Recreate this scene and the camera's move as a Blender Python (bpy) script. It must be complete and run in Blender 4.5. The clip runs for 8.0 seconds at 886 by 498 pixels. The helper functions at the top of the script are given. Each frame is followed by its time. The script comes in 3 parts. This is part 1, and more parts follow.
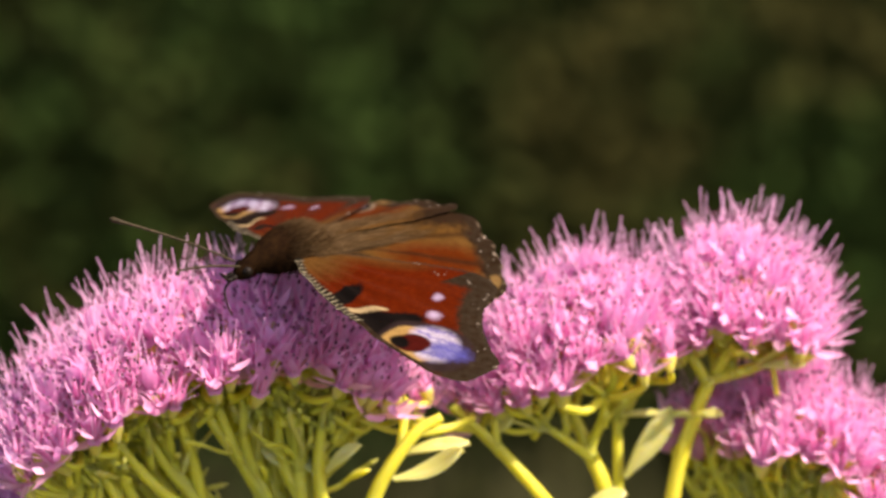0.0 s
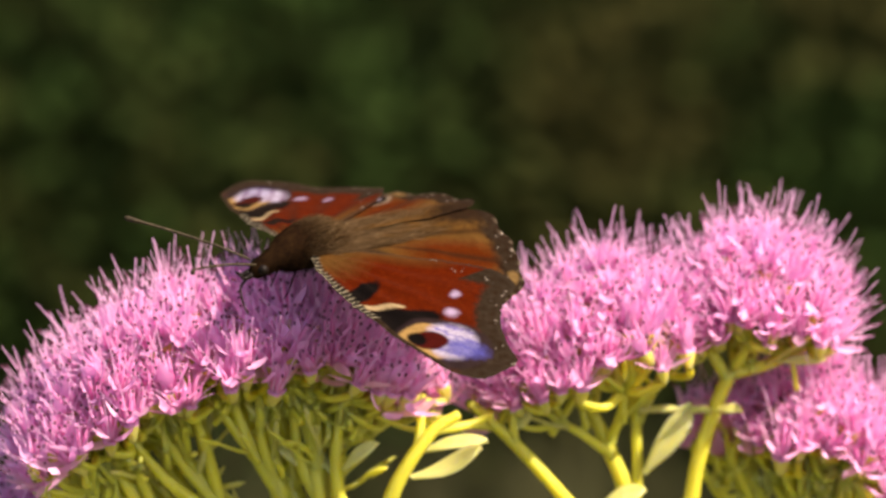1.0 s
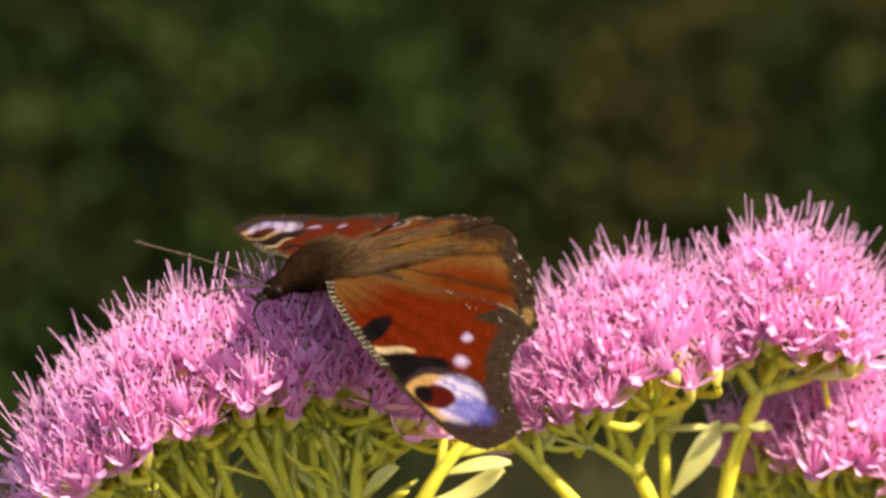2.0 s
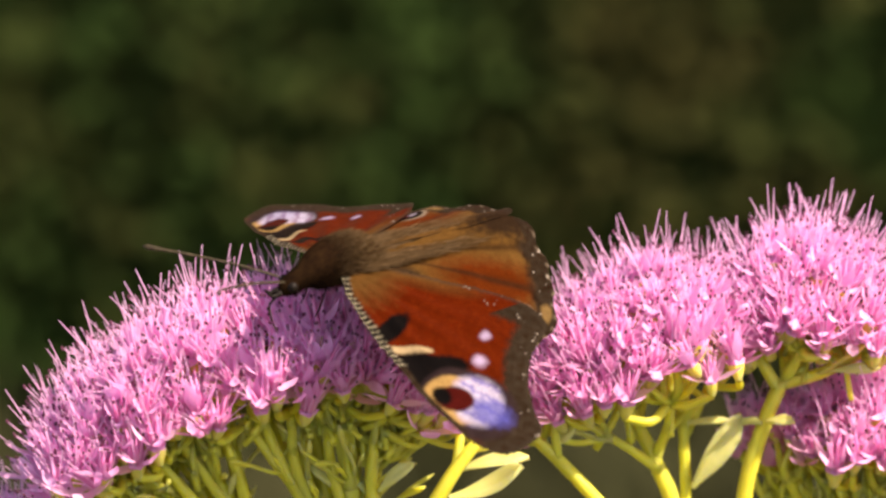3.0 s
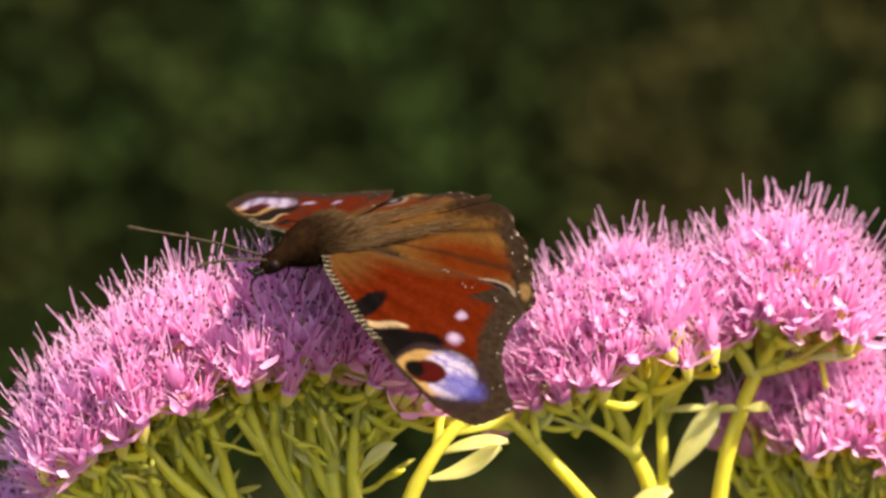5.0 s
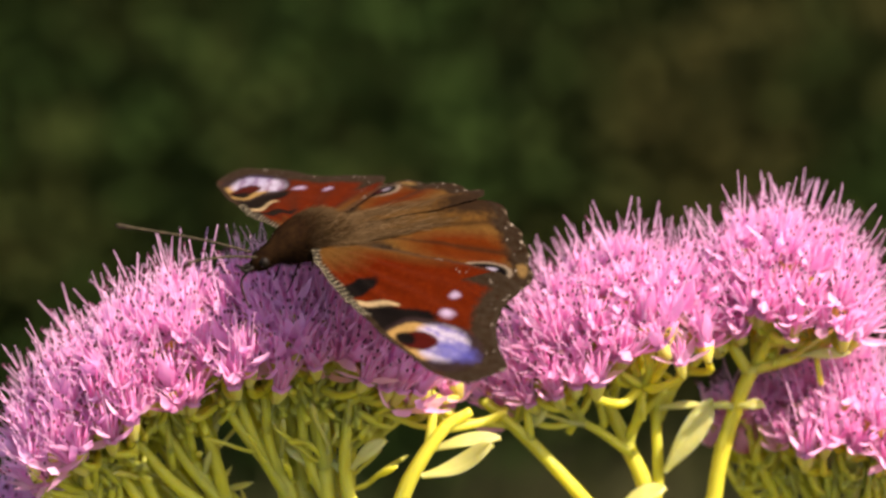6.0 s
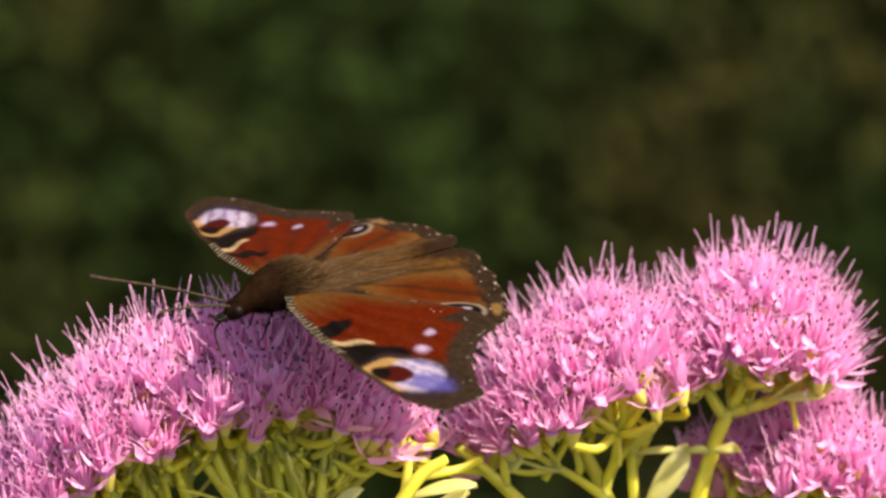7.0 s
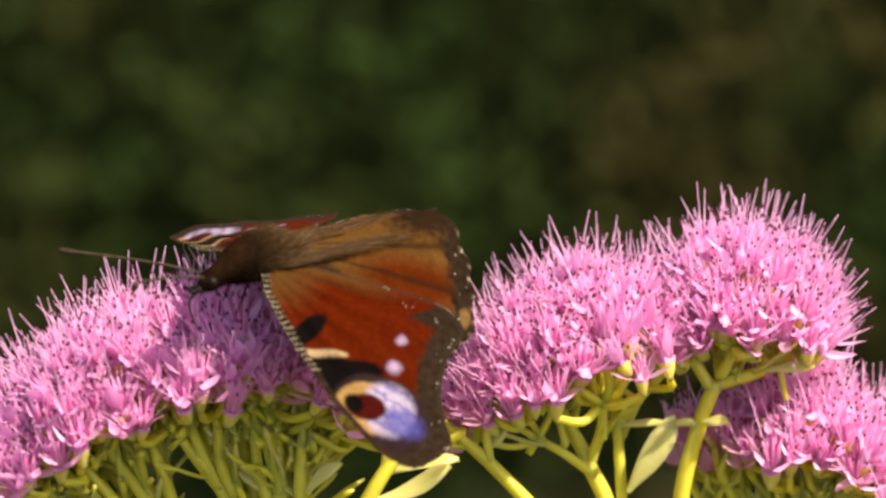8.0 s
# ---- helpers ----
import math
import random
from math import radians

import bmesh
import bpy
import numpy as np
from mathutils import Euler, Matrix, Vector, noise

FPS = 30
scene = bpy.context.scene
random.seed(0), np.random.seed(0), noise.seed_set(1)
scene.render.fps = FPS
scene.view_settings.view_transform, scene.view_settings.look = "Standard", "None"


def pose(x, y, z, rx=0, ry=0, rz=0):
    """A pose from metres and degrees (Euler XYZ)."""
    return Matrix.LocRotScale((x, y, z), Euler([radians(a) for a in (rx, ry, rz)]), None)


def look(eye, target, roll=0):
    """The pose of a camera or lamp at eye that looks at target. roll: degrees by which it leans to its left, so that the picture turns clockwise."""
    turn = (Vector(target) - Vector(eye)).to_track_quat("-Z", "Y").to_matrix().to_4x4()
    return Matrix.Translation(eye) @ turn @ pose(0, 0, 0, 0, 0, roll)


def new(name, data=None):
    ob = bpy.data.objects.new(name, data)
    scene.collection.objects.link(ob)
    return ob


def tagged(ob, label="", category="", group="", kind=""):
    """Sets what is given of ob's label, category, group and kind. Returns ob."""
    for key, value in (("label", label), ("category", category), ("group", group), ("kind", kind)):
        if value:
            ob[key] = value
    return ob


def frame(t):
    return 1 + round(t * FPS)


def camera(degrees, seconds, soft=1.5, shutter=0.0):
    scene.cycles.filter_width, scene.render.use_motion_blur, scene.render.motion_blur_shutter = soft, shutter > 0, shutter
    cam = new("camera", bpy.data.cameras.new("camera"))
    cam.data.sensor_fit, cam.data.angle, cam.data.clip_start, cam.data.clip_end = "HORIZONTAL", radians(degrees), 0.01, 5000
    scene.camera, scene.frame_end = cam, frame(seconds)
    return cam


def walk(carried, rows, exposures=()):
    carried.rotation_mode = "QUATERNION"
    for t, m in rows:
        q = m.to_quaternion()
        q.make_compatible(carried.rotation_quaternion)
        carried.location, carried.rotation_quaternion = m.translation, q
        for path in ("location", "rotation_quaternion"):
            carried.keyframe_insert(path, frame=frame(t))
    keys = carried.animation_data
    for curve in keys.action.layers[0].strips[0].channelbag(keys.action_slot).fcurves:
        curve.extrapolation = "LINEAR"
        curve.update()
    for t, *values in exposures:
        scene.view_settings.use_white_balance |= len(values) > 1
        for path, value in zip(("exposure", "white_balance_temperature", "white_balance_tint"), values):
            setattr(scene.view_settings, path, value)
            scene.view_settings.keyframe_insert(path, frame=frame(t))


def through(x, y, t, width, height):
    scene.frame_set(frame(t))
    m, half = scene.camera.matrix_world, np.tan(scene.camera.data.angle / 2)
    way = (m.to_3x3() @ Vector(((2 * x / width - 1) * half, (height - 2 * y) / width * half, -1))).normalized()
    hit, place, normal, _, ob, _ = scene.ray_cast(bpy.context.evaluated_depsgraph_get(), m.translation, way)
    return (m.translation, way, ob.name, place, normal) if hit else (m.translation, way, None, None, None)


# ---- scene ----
cam = camera(14.0, 8.0, soft=2.6, shutter=0.5)
cam.data.dof.use_dof = True
cam.data.dof.focus_distance = 0.455
cam.data.dof.aperture_fstop = 18.0
PATH = [
    (0, (0.00976, -0.48228, 0.59272), (-0.02189, 1.48224, 0.219), 0.103),
    (0.5, (0.00572, -0.47938, 0.59745), (-0.01649, 1.4812, 0.20294), -0.029),
    (1, (0.00943, -0.47851, 0.5948), (-0.03044, 1.48328, 0.20778), -0.217),
    (1.5, (0.00771, -0.47357, 0.59527), (-0.02284, 1.48725, 0.20254), -0.301),
    (1.7, (0.01126, -0.47186, 0.59329), (-0.03609, 1.49062, 0.21061), -0.608),
    (2.8, (0.0167, -0.45479, 0.60277), (-0.07666, 1.49753, 0.17882), -1.558),
    (3, (0.01092, -0.45706, 0.60373), (-0.0578, 1.49363, 0.16773), -1.035),
    (3.5, (0.01525, -0.46444, 0.58357), (-0.07262, 1.50223, 0.23073), -1.238),
    (4, (0.01523, -0.46557, 0.58217), (-0.07021, 1.50287, 0.23875), -1.413),
    (4.5, (0.01802, -0.46911, 0.58231), (-0.07133, 1.4996, 0.24144), -1.158),
    (4.7, (0.01496, -0.46981, 0.58256), (-0.05753, 1.49927, 0.23984), -0.950),
    (5.8, (0.02241, -0.46554, 0.58823), (-0.08438, 1.49538, 0.20954), -0.982),
    (6, (0.02295, -0.4667, 0.58633), (-0.08163, 1.49689, 0.22109), -1.042),
    (6.5, (0.02285, -0.46827, 0.58121), (-0.07151, 1.50279, 0.25559), -1.377),
    (7, (0.02381, -0.46699, 0.58364), (-0.06931, 1.50368, 0.25531), -1.682),
    (7.5, (0.02362, -0.4653, 0.58243), (-0.06722, 1.50526, 0.25286), -1.742),
    (8, (0.0275, -0.45734, 0.58088), (-0.07331, 1.5109, 0.24051), -1.977),
]
walk(cam, [(t, look(eye, target, roll)) for t, eye, target, roll in PATH], exposures=[(0, 0.96, 7850, 21.5), (1.7, 1.00, 7850, 21.5), (3, 1.13, 7850, 21.5), (4.5, 1.08, 7850, 21.5), (6, 0.98, 7850, 21.5), (8, 0.95, 7850, 21.5)])

# ---- sky, sun ----
SUN = Vector((0.57, -0.34, 0.75)).normalized()
world = bpy.data.worlds.new("sky")
scene.world = world
world.use_nodes = True
wn = world.node_tree
sky = wn.nodes.new("ShaderNodeTexSky")
sky.sky_type, sky.sun_disc = "NISHITA", False
sky.sun_elevation = math.asin(SUN.z)
sky.sun_rotation = math.atan2(SUN.x, SUN.y)
wn.links.new(sky.outputs[0], wn.nodes["Background"].inputs[0])
wn.nodes["Background"].inputs[1].default_value = 0.15
sun = new("sun", bpy.data.lights.new("sun", "SUN"))
sun.data.energy, sun.data.angle, sun.data.color = 5.4, radians(0.53), (1.0, 0.95, 0.86)
sun.matrix_world = look(SUN * 10, (0, 0, 0))


# ---- materials ----
def lin(r, g, b):
    """An sRGB colour of 0 to 255 as linear light."""
    return tuple((c / 255 / 12.92 if c < 10 else ((c / 255 + 0.055) / 1.055) ** 2.4) for c in (r, g, b)) + (1.0,)


class Nodes:
    """A short way to write a node material."""

    def __init__(self, name):
        self.mat = bpy.data.materials.new(name)
        self.mat.use_nodes = True
        self.tree = self.mat.node_tree
        self.tree.nodes.clear()
        self.out = self.node("ShaderNodeOutputMaterial")

    def node(self, kind, **settings):
        n = self.tree.nodes.new(kind)
        for key, value in settings.items():
            n.inputs[key].default_value = value
        return n

    def link(self, a, b):
        self.tree.links.new(a, b)

    def noise(self, scale, detail=3.0, rough=0.55, vector=None):
        n = self.node("ShaderNodeTexNoise", Scale=scale, Detail=detail, Roughness=rough)
        if vector is not None:
            self.link(vector, n.inputs["Vector"])
        return n.outputs["Fac"]

    def ramp(self, fac, *stops):
        n = self.node("ShaderNodeValToRGB")
        while len(n.color_ramp.elements) < len(stops):
            n.color_ramp.elements.new(0.5)
        for e, (p, c) in zip(n.color_ramp.elements, stops):
            e.position, e.color = p, c
        self.link(fac, n.inputs[0])
        return n.outputs[0]

    def mix(self, fac, a, b, blend="MIX"):
        n = self.tree.nodes.new("ShaderNodeMix")
        n.data_type, n.blend_type = "RGBA", blend
        for value, slot in ((fac, 0), (a, 6), (b, 7)):
            if isinstance(value, (int, float, tuple)):
                n.inputs[slot].default_value = value
            else:
                self.link(value, n.inputs[slot])
        return n.outputs[2]

    def bump(self, height, strength, distance):
        n = self.node("ShaderNodeBump", Strength=strength, Distance=distance)
        self.link(height, n.inputs["Height"])
        return n.outputs[0]

    def where(self, kind="Object"):
        return self.node("ShaderNodeTexCoord").outputs[kind]

    def chance(self):
        return self.node("ShaderNodeObjectInfo").outputs["Random"]

    def finish(self, colour, rough, normal=None, through=0.0, thin=None, sheen=0.0, gloss=0.5, deep=0.0):
        """A rough surface, of which the share `through` lets light shine through."""
        p = self.node("ShaderNodeBsdfPrincipled", Roughness=rough)
        p.inputs["Specular IOR Level"].default_value = gloss
        p.inputs["Sheen Weight"].default_value = sheen
        p.inputs["Sheen Tint"].default_value = (1.0, 0.62, 0.42, 1.0)
        if deep:
            p.inputs["Subsurface Weight"].default_value = 0.85
            p.inputs["Subsurface Radius"].default_value = (1.0, 0.8, 0.25)
            p.inputs["Subsurface Scale"].default_value = deep
        if isinstance(colour, tuple):
            p.inputs["Base Color"].default_value = colour
        else:
            self.link(colour, p.inputs["Base Color"])
        if normal is not None:
            self.link(normal, p.inputs["Normal"])
        last = p.outputs[0]
        if through:
            tr = self.node("ShaderNodeBsdfTranslucent")
            c = thin if thin is not None else colour
            if isinstance(c, tuple):
                tr.inputs["Color"].default_value = c
            else:
                self.link(c, tr.inputs["Color"])
            m = self.node("ShaderNodeMixShader", Fac=through)
            self.link(last, m.inputs[1])
            self.link(tr.outputs[0], m.inputs[2])
            last = m.outputs[0]
        self.link(last, self.out.inputs[0])
        return self.mat


def petal_material():
    n = Nodes("petal_pink")
    where = n.where()
    streak = n.noise(900, 2, 0.6, where)
    island = n.node("ShaderNodeNewGeometry").outputs["Random Per Island"]
    pick = n.mix(0.5, n.chance(), island)
    base = n.ramp(pick, (0.15, (0.90, 0.36, 0.64, 1)), (0.5, (0.93, 0.45, 0.73, 1)), (0.85, (0.95, 0.54, 0.79, 1)))
    colour = n.mix(streak, base, (0.96, 0.62, 0.89, 1))
    return n.finish(colour, 0.45, n.bump(streak, 0.3, 0.0002), 0.78, gloss=0.3)


def filament_material():
    n = Nodes("filament_pale_pink")
    colour = n.ramp(n.noise(400, 2), (0.3, (0.92, 0.54, 0.80, 1)), (0.8, (0.95, 0.76, 0.90, 1)))
    return n.finish(colour, 0.3, None, 0.62)


def anther_material():
    n = Nodes("anther_purple")
    return n.finish(n.ramp(n.noise(2000, 2), (0.3, (0.06, 0.008, 0.03, 1)), (0.8, (0.14, 0.02, 0.06, 1))), 0.7)


def carpel_material():
    n = Nodes("carpel_rose")
    where = n.where()
    colour = n.ramp(n.noise(500, 2, 0.5, where), (0.3, (0.88, 0.34, 0.64, 1)), (0.8, (0.93, 0.46, 0.74, 1)))
    return n.finish(colour, 0.4, None, 0.5)


def stem_material(name, a, b, c):
    n = Nodes(name)
    where = n.where()
    big = n.noise(120, 3, 0.6, where)
    fine = n.noise(1400, 3, 0.6, where)
    colour = n.mix(fine, n.ramp(big, (0.25, a), (0.55, b), (0.85, c)), b)
    return n.finish(colour, 0.42, n.bump(fine, 0.25, 0.0003), 0.0, gloss=0.3, deep=0.006)


def leaf_material():
    n = Nodes("succulent_leaf")
    where = n.where()
    big = n.noise(160, 3, 0.6, where)
    fine = n.noise(1800, 3, 0.6, where)
    colour = n.ramp(big, (0.25, (0.62, 0.61, 0.18, 1)), (0.6, (0.70, 0.68, 0.27, 1)), (0.9, (0.75, 0.72, 0.36, 1)))
    return n.finish(colour, 0.38, n.bump(fine, 0.25, 0.0003), 0.4, gloss=0.4, deep=0.0015)


def wing_material():
    n = Nodes("wing_scales")
    attr = n.tree.nodes.new("ShaderNodeVertexColor")
    attr.layer_name = "scales"
    where = n.where()
    fine = n.noise(5200, 3, 0.7, where)
    wide = n.noise(700, 3, 0.6, where)
    grain = n.mix(0.55, attr.outputs[0], n.ramp(fine, (0.3, (0.45, 0.45, 0.45, 1)), (0.7, (1.3, 1.3, 1.3, 1))), "MULTIPLY")
    colour = n.mix(0.4, grain, n.ramp(wide, (0.3, (0.65, 0.65, 0.65, 1)), (0.7, (1.2, 1.2, 1.2, 1))), "MULTIPLY")
    return n.finish(colour, 0.55, n.bump(fine, 0.35, 0.0002), 0.25, sheen=0.03, gloss=0.0)


def body_material():
    n = Nodes("body_brown")
    colour = n.ramp(n.noise(900, 4, 0.65, n.where()), (0.3, (0.006, 0.003, 0.002, 1)), (0.75, (0.020, 0.010, 0.004, 1)))
    return n.finish(colour, 0.8, gloss=0.0)


def fur_material():
    n = Nodes("fur_brown")
    island = n.node("ShaderNodeNewGeometry").outputs["Random Per Island"]
    x = n.node("ShaderNodeSeparateXYZ")
    n.link(n.where(), x.inputs[0])
    along_body = n.node("ShaderNodeMapRange")
    along_body.inputs["From Min"].default_value, along_body.inputs["From Max"].default_value = 0.0010, 0.0065
    n.link(x.outputs[0], along_body.inputs[0])
    gold = n.ramp(island, (0.0, (0.030, 0.017, 0.007, 1)), (0.6, (0.085, 0.049, 0.021, 1)), (1.0, (0.19, 0.125, 0.065, 1)))
    dark = n.ramp(island, (0.0, (0.006, 0.003, 0.002, 1)), (1.0, (0.020, 0.010, 0.005, 1)))
    return n.finish(n.mix(along_body.outputs[0], gold, dark), 0.7, None, 0.2, gloss=0.0)


def plain_material(name, a, b, scale, rough=0.6, gloss=0.1):
    n = Nodes(name)
    where = n.where()
    fac = n.noise(scale, 4, 0.6, where)
    return n.finish(n.ramp(fac, (0.3, a), (0.75, b)), rough, n.bump(fac, 0.3, 0.2 / scale), gloss=gloss)


def ground_material():
    n = Nodes("garden_ground")
    where = n.where()
    big = n.noise(1.6, 5, 0.6, where)
    mid = n.noise(9.0, 5, 0.65, where)
    fine = n.noise(160, 4, 0.7, where)
    soil = n.ramp(fine, (0.3, (0.045, 0.033, 0.018, 1)), (0.8, (0.09, 0.066, 0.035, 1)))
    turf = n.ramp(fine, (0.3, (0.035, 0.042, 0.013, 1)), (0.8, (0.07, 0.076, 0.022, 1)))
    blend = n.ramp(n.mix(0.5, big, mid), (0.36, (0, 0, 0, 1)), (0.54, (1, 1, 1, 1)))
    return n.finish(n.mix(blend, soil, turf), 0.9, n.bump(fine, 0.6, 0.01))


def hedge_material():
    n = Nodes("hedge_leaf")
    island = n.node("ShaderNodeNewGeometry").outputs["Random Per Island"]
    patch = n.noise(5.0, 4, 0.6, n.where())
    # very dark leaf tones stand in for shade, as the sun reaches the hedge
    green = n.ramp(island, (0.0, (0.0191, 0.0376, 0.0100, 1)), (0.7, (0.0237, 0.0449, 0.0116, 1)), (1.0, (0.0292, 0.0524, 0.0139, 1)))
    brown = n.ramp(island, (0.0, (0.0378, 0.0370, 0.0122, 1)), (1.0, (0.0464, 0.0438, 0.0142, 1)))
    return n.finish(n.mix(n.ramp(patch, (0.48, (0, 0, 0, 1)), (0.62, (1, 1, 1, 1))), green, brown), 0.7, None, 0.25, gloss=0.0)


PETAL, FILAMENT, ANTHER, CARPEL = petal_material(), filament_material(), anther_material(), carpel_material()
STEM = stem_material("stem_yellow_green", (0.41, 0.385, 0.036, 1), (0.50, 0.46, 0.050, 1), (0.56, 0.505, 0.095, 1))
CALYX = stem_material("calyx_green", (0.42, 0.39, 0.06, 1), (0.50, 0.44, 0.10, 1), (0.58, 0.43, 0.20, 1))
LEAF = leaf_material()
WING, BODY, FUR = wing_material(), body_material(), fur_material()
HORN = plain_material("antenna_dark", (0.016, 0.012, 0.007, 1), (0.058, 0.044, 0.024, 1), 1500)
EYE = plain_material("compound_eye", (0.004, 0.003, 0.002, 1), (0.010, 0.006, 0.004, 1), 3000, 0.5)
GROUND, HEDGE = ground_material(), hedge_material()
TURF = plain_material("turf_blades", (0.028, 0.031, 0.011, 1), (0.046, 0.044, 0.018, 1), 14, 0.8)
HEDGE_CORE = plain_material("hedge_core_dark", (0.026, 0.034, 0.009, 1), (0.037, 0.044, 0.012, 1), 30, 0.9)
MM = 0.001


# ---- shape helpers ----
class Shape:
    """Points and faces of one mesh, in millimetres unless unit is given."""

    def __init__(self, unit=MM):
        self.points, self.faces, self.slots, self.unit = [], [], [], unit

    def tube(self, line, radii, sides=6, slot=0, closed=True):
        line = [Vector(p) for p in line]
        start = len(self.points)
        side = None
        for i, p in enumerate(line):
            way = (line[min(i + 1, len(line) - 1)] - line[max(i - 1, 0)]).normalized()
            if side is None:
                side = way.orthogonal().normalized()
            side = (side - way * side.dot(way)).normalized()
            other = way.cross(side)
            for k in range(sides):
                a = 2 * math.pi * k / sides
                self.points.append(p + (side * math.cos(a) + other * math.sin(a)) * radii[i])
        for i in range(len(line) - 1):
            for k in range(sides):
                a, b = start + i * sides + k, start + i * sides + (k + 1) % sides
                self.faces.append((a, b, b + sides, a + sides))
                self.slots.append(slot)
        if closed:
            self.faces.append(tuple(start + k for k in reversed(range(sides))))
            self.faces.append(tuple(start + (len(line) - 1) * sides + k for k in range(sides)))
            self.slots += [slot, slot]

    def ball(self, centre, r, slot=0, sides=6, rings=4, squash=(1, 1, 1)):
        c, start = Vector(centre), len(self.points)
        for i in range(rings + 1):
            t = math.pi * (i + 0.02) / (rings + 0.04)
            for k in range(sides):
                a = 2 * math.pi * k / sides
                v = Vector((math.sin(t) * math.cos(a) * squash[0], math.sin(t) * math.sin(a) * squash[1], math.cos(t) * squash[2]))
                self.points.append(c + v * r)
        for i in range(rings):
            for k in range(sides):
                a, b = start + i * sides + k, start + i * sides + (k + 1) % sides
                self.faces.append((a, a + sides, b + sides, b))
                self.slots.append(slot)

    def sheet(self, rows, slot=0):
        """A sheet from rows of points."""
        start, wide = len(self.points), len(rows[0])
        for r in rows:
            self.points += [Vector(p) for p in r]
        for i in range(len(rows) - 1):
            for k in range(wide - 1):
                a = start + i * wide + k
                self.faces.append((a, a + 1, a + wide + 1, a + wide))
                self.slots.append(slot)

    def mesh(self, name, *materials):
        me = bpy.data.meshes.new(name)
        me.from_pydata([tuple(p * self.unit) for p in self.points], [], self.faces)
        for m in materials:
            me.materials.append(m)
        me.polygons.foreach_set("material_index", self.slots)
        me.polygons.foreach_set("use_smooth", [True] * len(me.polygons))
        me.update()
        return me


def part(name, mesh, parent, m=None, label=""):
    ob = new(name, mesh)
    ob.parent = parent
    if m is not None:
        ob.matrix_basis = m
    return tagged(ob, label)


def bend(points, steps):
    """A smooth line through the given points."""
    pts = [Vector(p) for p in points]
    pts = [pts[0] * 2 - pts[1]] + pts + [pts[-1] * 2 - pts[-2]]
    out = []
    for i in range(1, len(pts) - 2):
        a, b, c, d = pts[i - 1:i + 3]
        for k in range(steps):
            t = k / steps
            out.append(0.5 * (2 * b + (c - a) * t + (2 * a - 5 * b + 4 * c - d) * t * t + (3 * b - a - 3 * c + d) * t ** 3))
    return out + [pts[-2]]


def taper(n, a, b):
    return [a + (b - a) * i / (n - 1) for i in range(n)]


# ---- garden behind ----
def build_ground():
    s = Shape(1.0)
    edges = [-3000, -600, -150, -40, -12, -6] + [i * 0.25 for i in range(-16, 17)] + [6, 12, 40, 150, 600, 3000]
    rows = []
    for y in edges:
        rows.append([(x, y, 0.03 * noise.noise((x * 1.1, y * 1.1, 0)) if abs(x) < 5 and abs(y) < 5 else 0.0) for x in edges])
    s.sheet(rows)
    tagged(new("ground", s.mesh("ground", GROUND)), "dark garden soil and thin turf in shade", "ground", kind="structure")


def build_hedge(label, m, half, tall, thick, leaf_count, span):
    """A clipped hedge along x: half its length, its height and thickness; span: the stretch that is seen from near."""
    rng = random.Random(5)
    hedge = tagged(new("hedge"), label, "hedge")
    hedge.matrix_basis = m

    def skin(x, a, r):
        """A point of the hedge's rounded block: a runs round its section."""
        c, d = math.cos(a), math.sin(a)
        k = 1.0 / (abs(c) ** 4 + abs(d) ** 4) ** 0.25
        q = r * (1 + 0.035 * noise.noise((x * 2.0, c * 2.2, d * 2.2)))
        end = max(0.0, 1 - (abs(x) / half) ** 10) ** 0.5
        z = 0.49 + 0.5 * d * k * q * (0.25 + 0.75 * end)
        return Vector((x, thick * c * k * q * (1.22 - 0.32 * z) * end, tall * z))

    # solid core added inside the leaves so that no sun leaks through
    core = Shape(1.0)
    core.sheet([[skin(-half + j * half / 14, 2 * math.pi * k / 28, 0.94) for k in range(29)] for j in range(29)])
    part("twig_mass", core.mesh("twig_mass", HEDGE_CORE), hedge, None, "solid dark core behind the leaves")
    leaves = Shape(1.0)
    for i in range(leaf_count):
        near = i < leaf_count * 0.75
        x = rng.uniform(*span) if near else rng.uniform(-half, half)
        a = rng.uniform(math.pi * 0.98, math.pi * 1.4) if near else rng.uniform(-0.3, math.pi * 1.3)
        c = skin(x, a, rng.uniform(0.97, 1.07))
        c.z = max(0.02, c.z)
        u = Vector((rng.gauss(0, 1), rng.gauss(0, 1), rng.gauss(0, 1))).normalized()
        v = u.orthogonal().normalized()
        n = u.cross(v)
        size = rng.uniform(0.010, 0.022)
        b = len(leaves.points)
        leaves.points += [c, c + u * size * 0.5 + v * size * 0.28 + n * size * 0.08, c + u * size, c + u * size * 0.5 - v * size * 0.28 + n * size * 0.08]
        leaves.faces += [(b, b + 1, b + 2), (b, b + 2, b + 3)]
        leaves.slots += [0, 0]
    tagged(part("foliage", leaves.mesh("foliage", HEDGE), hedge), kind="stuff")


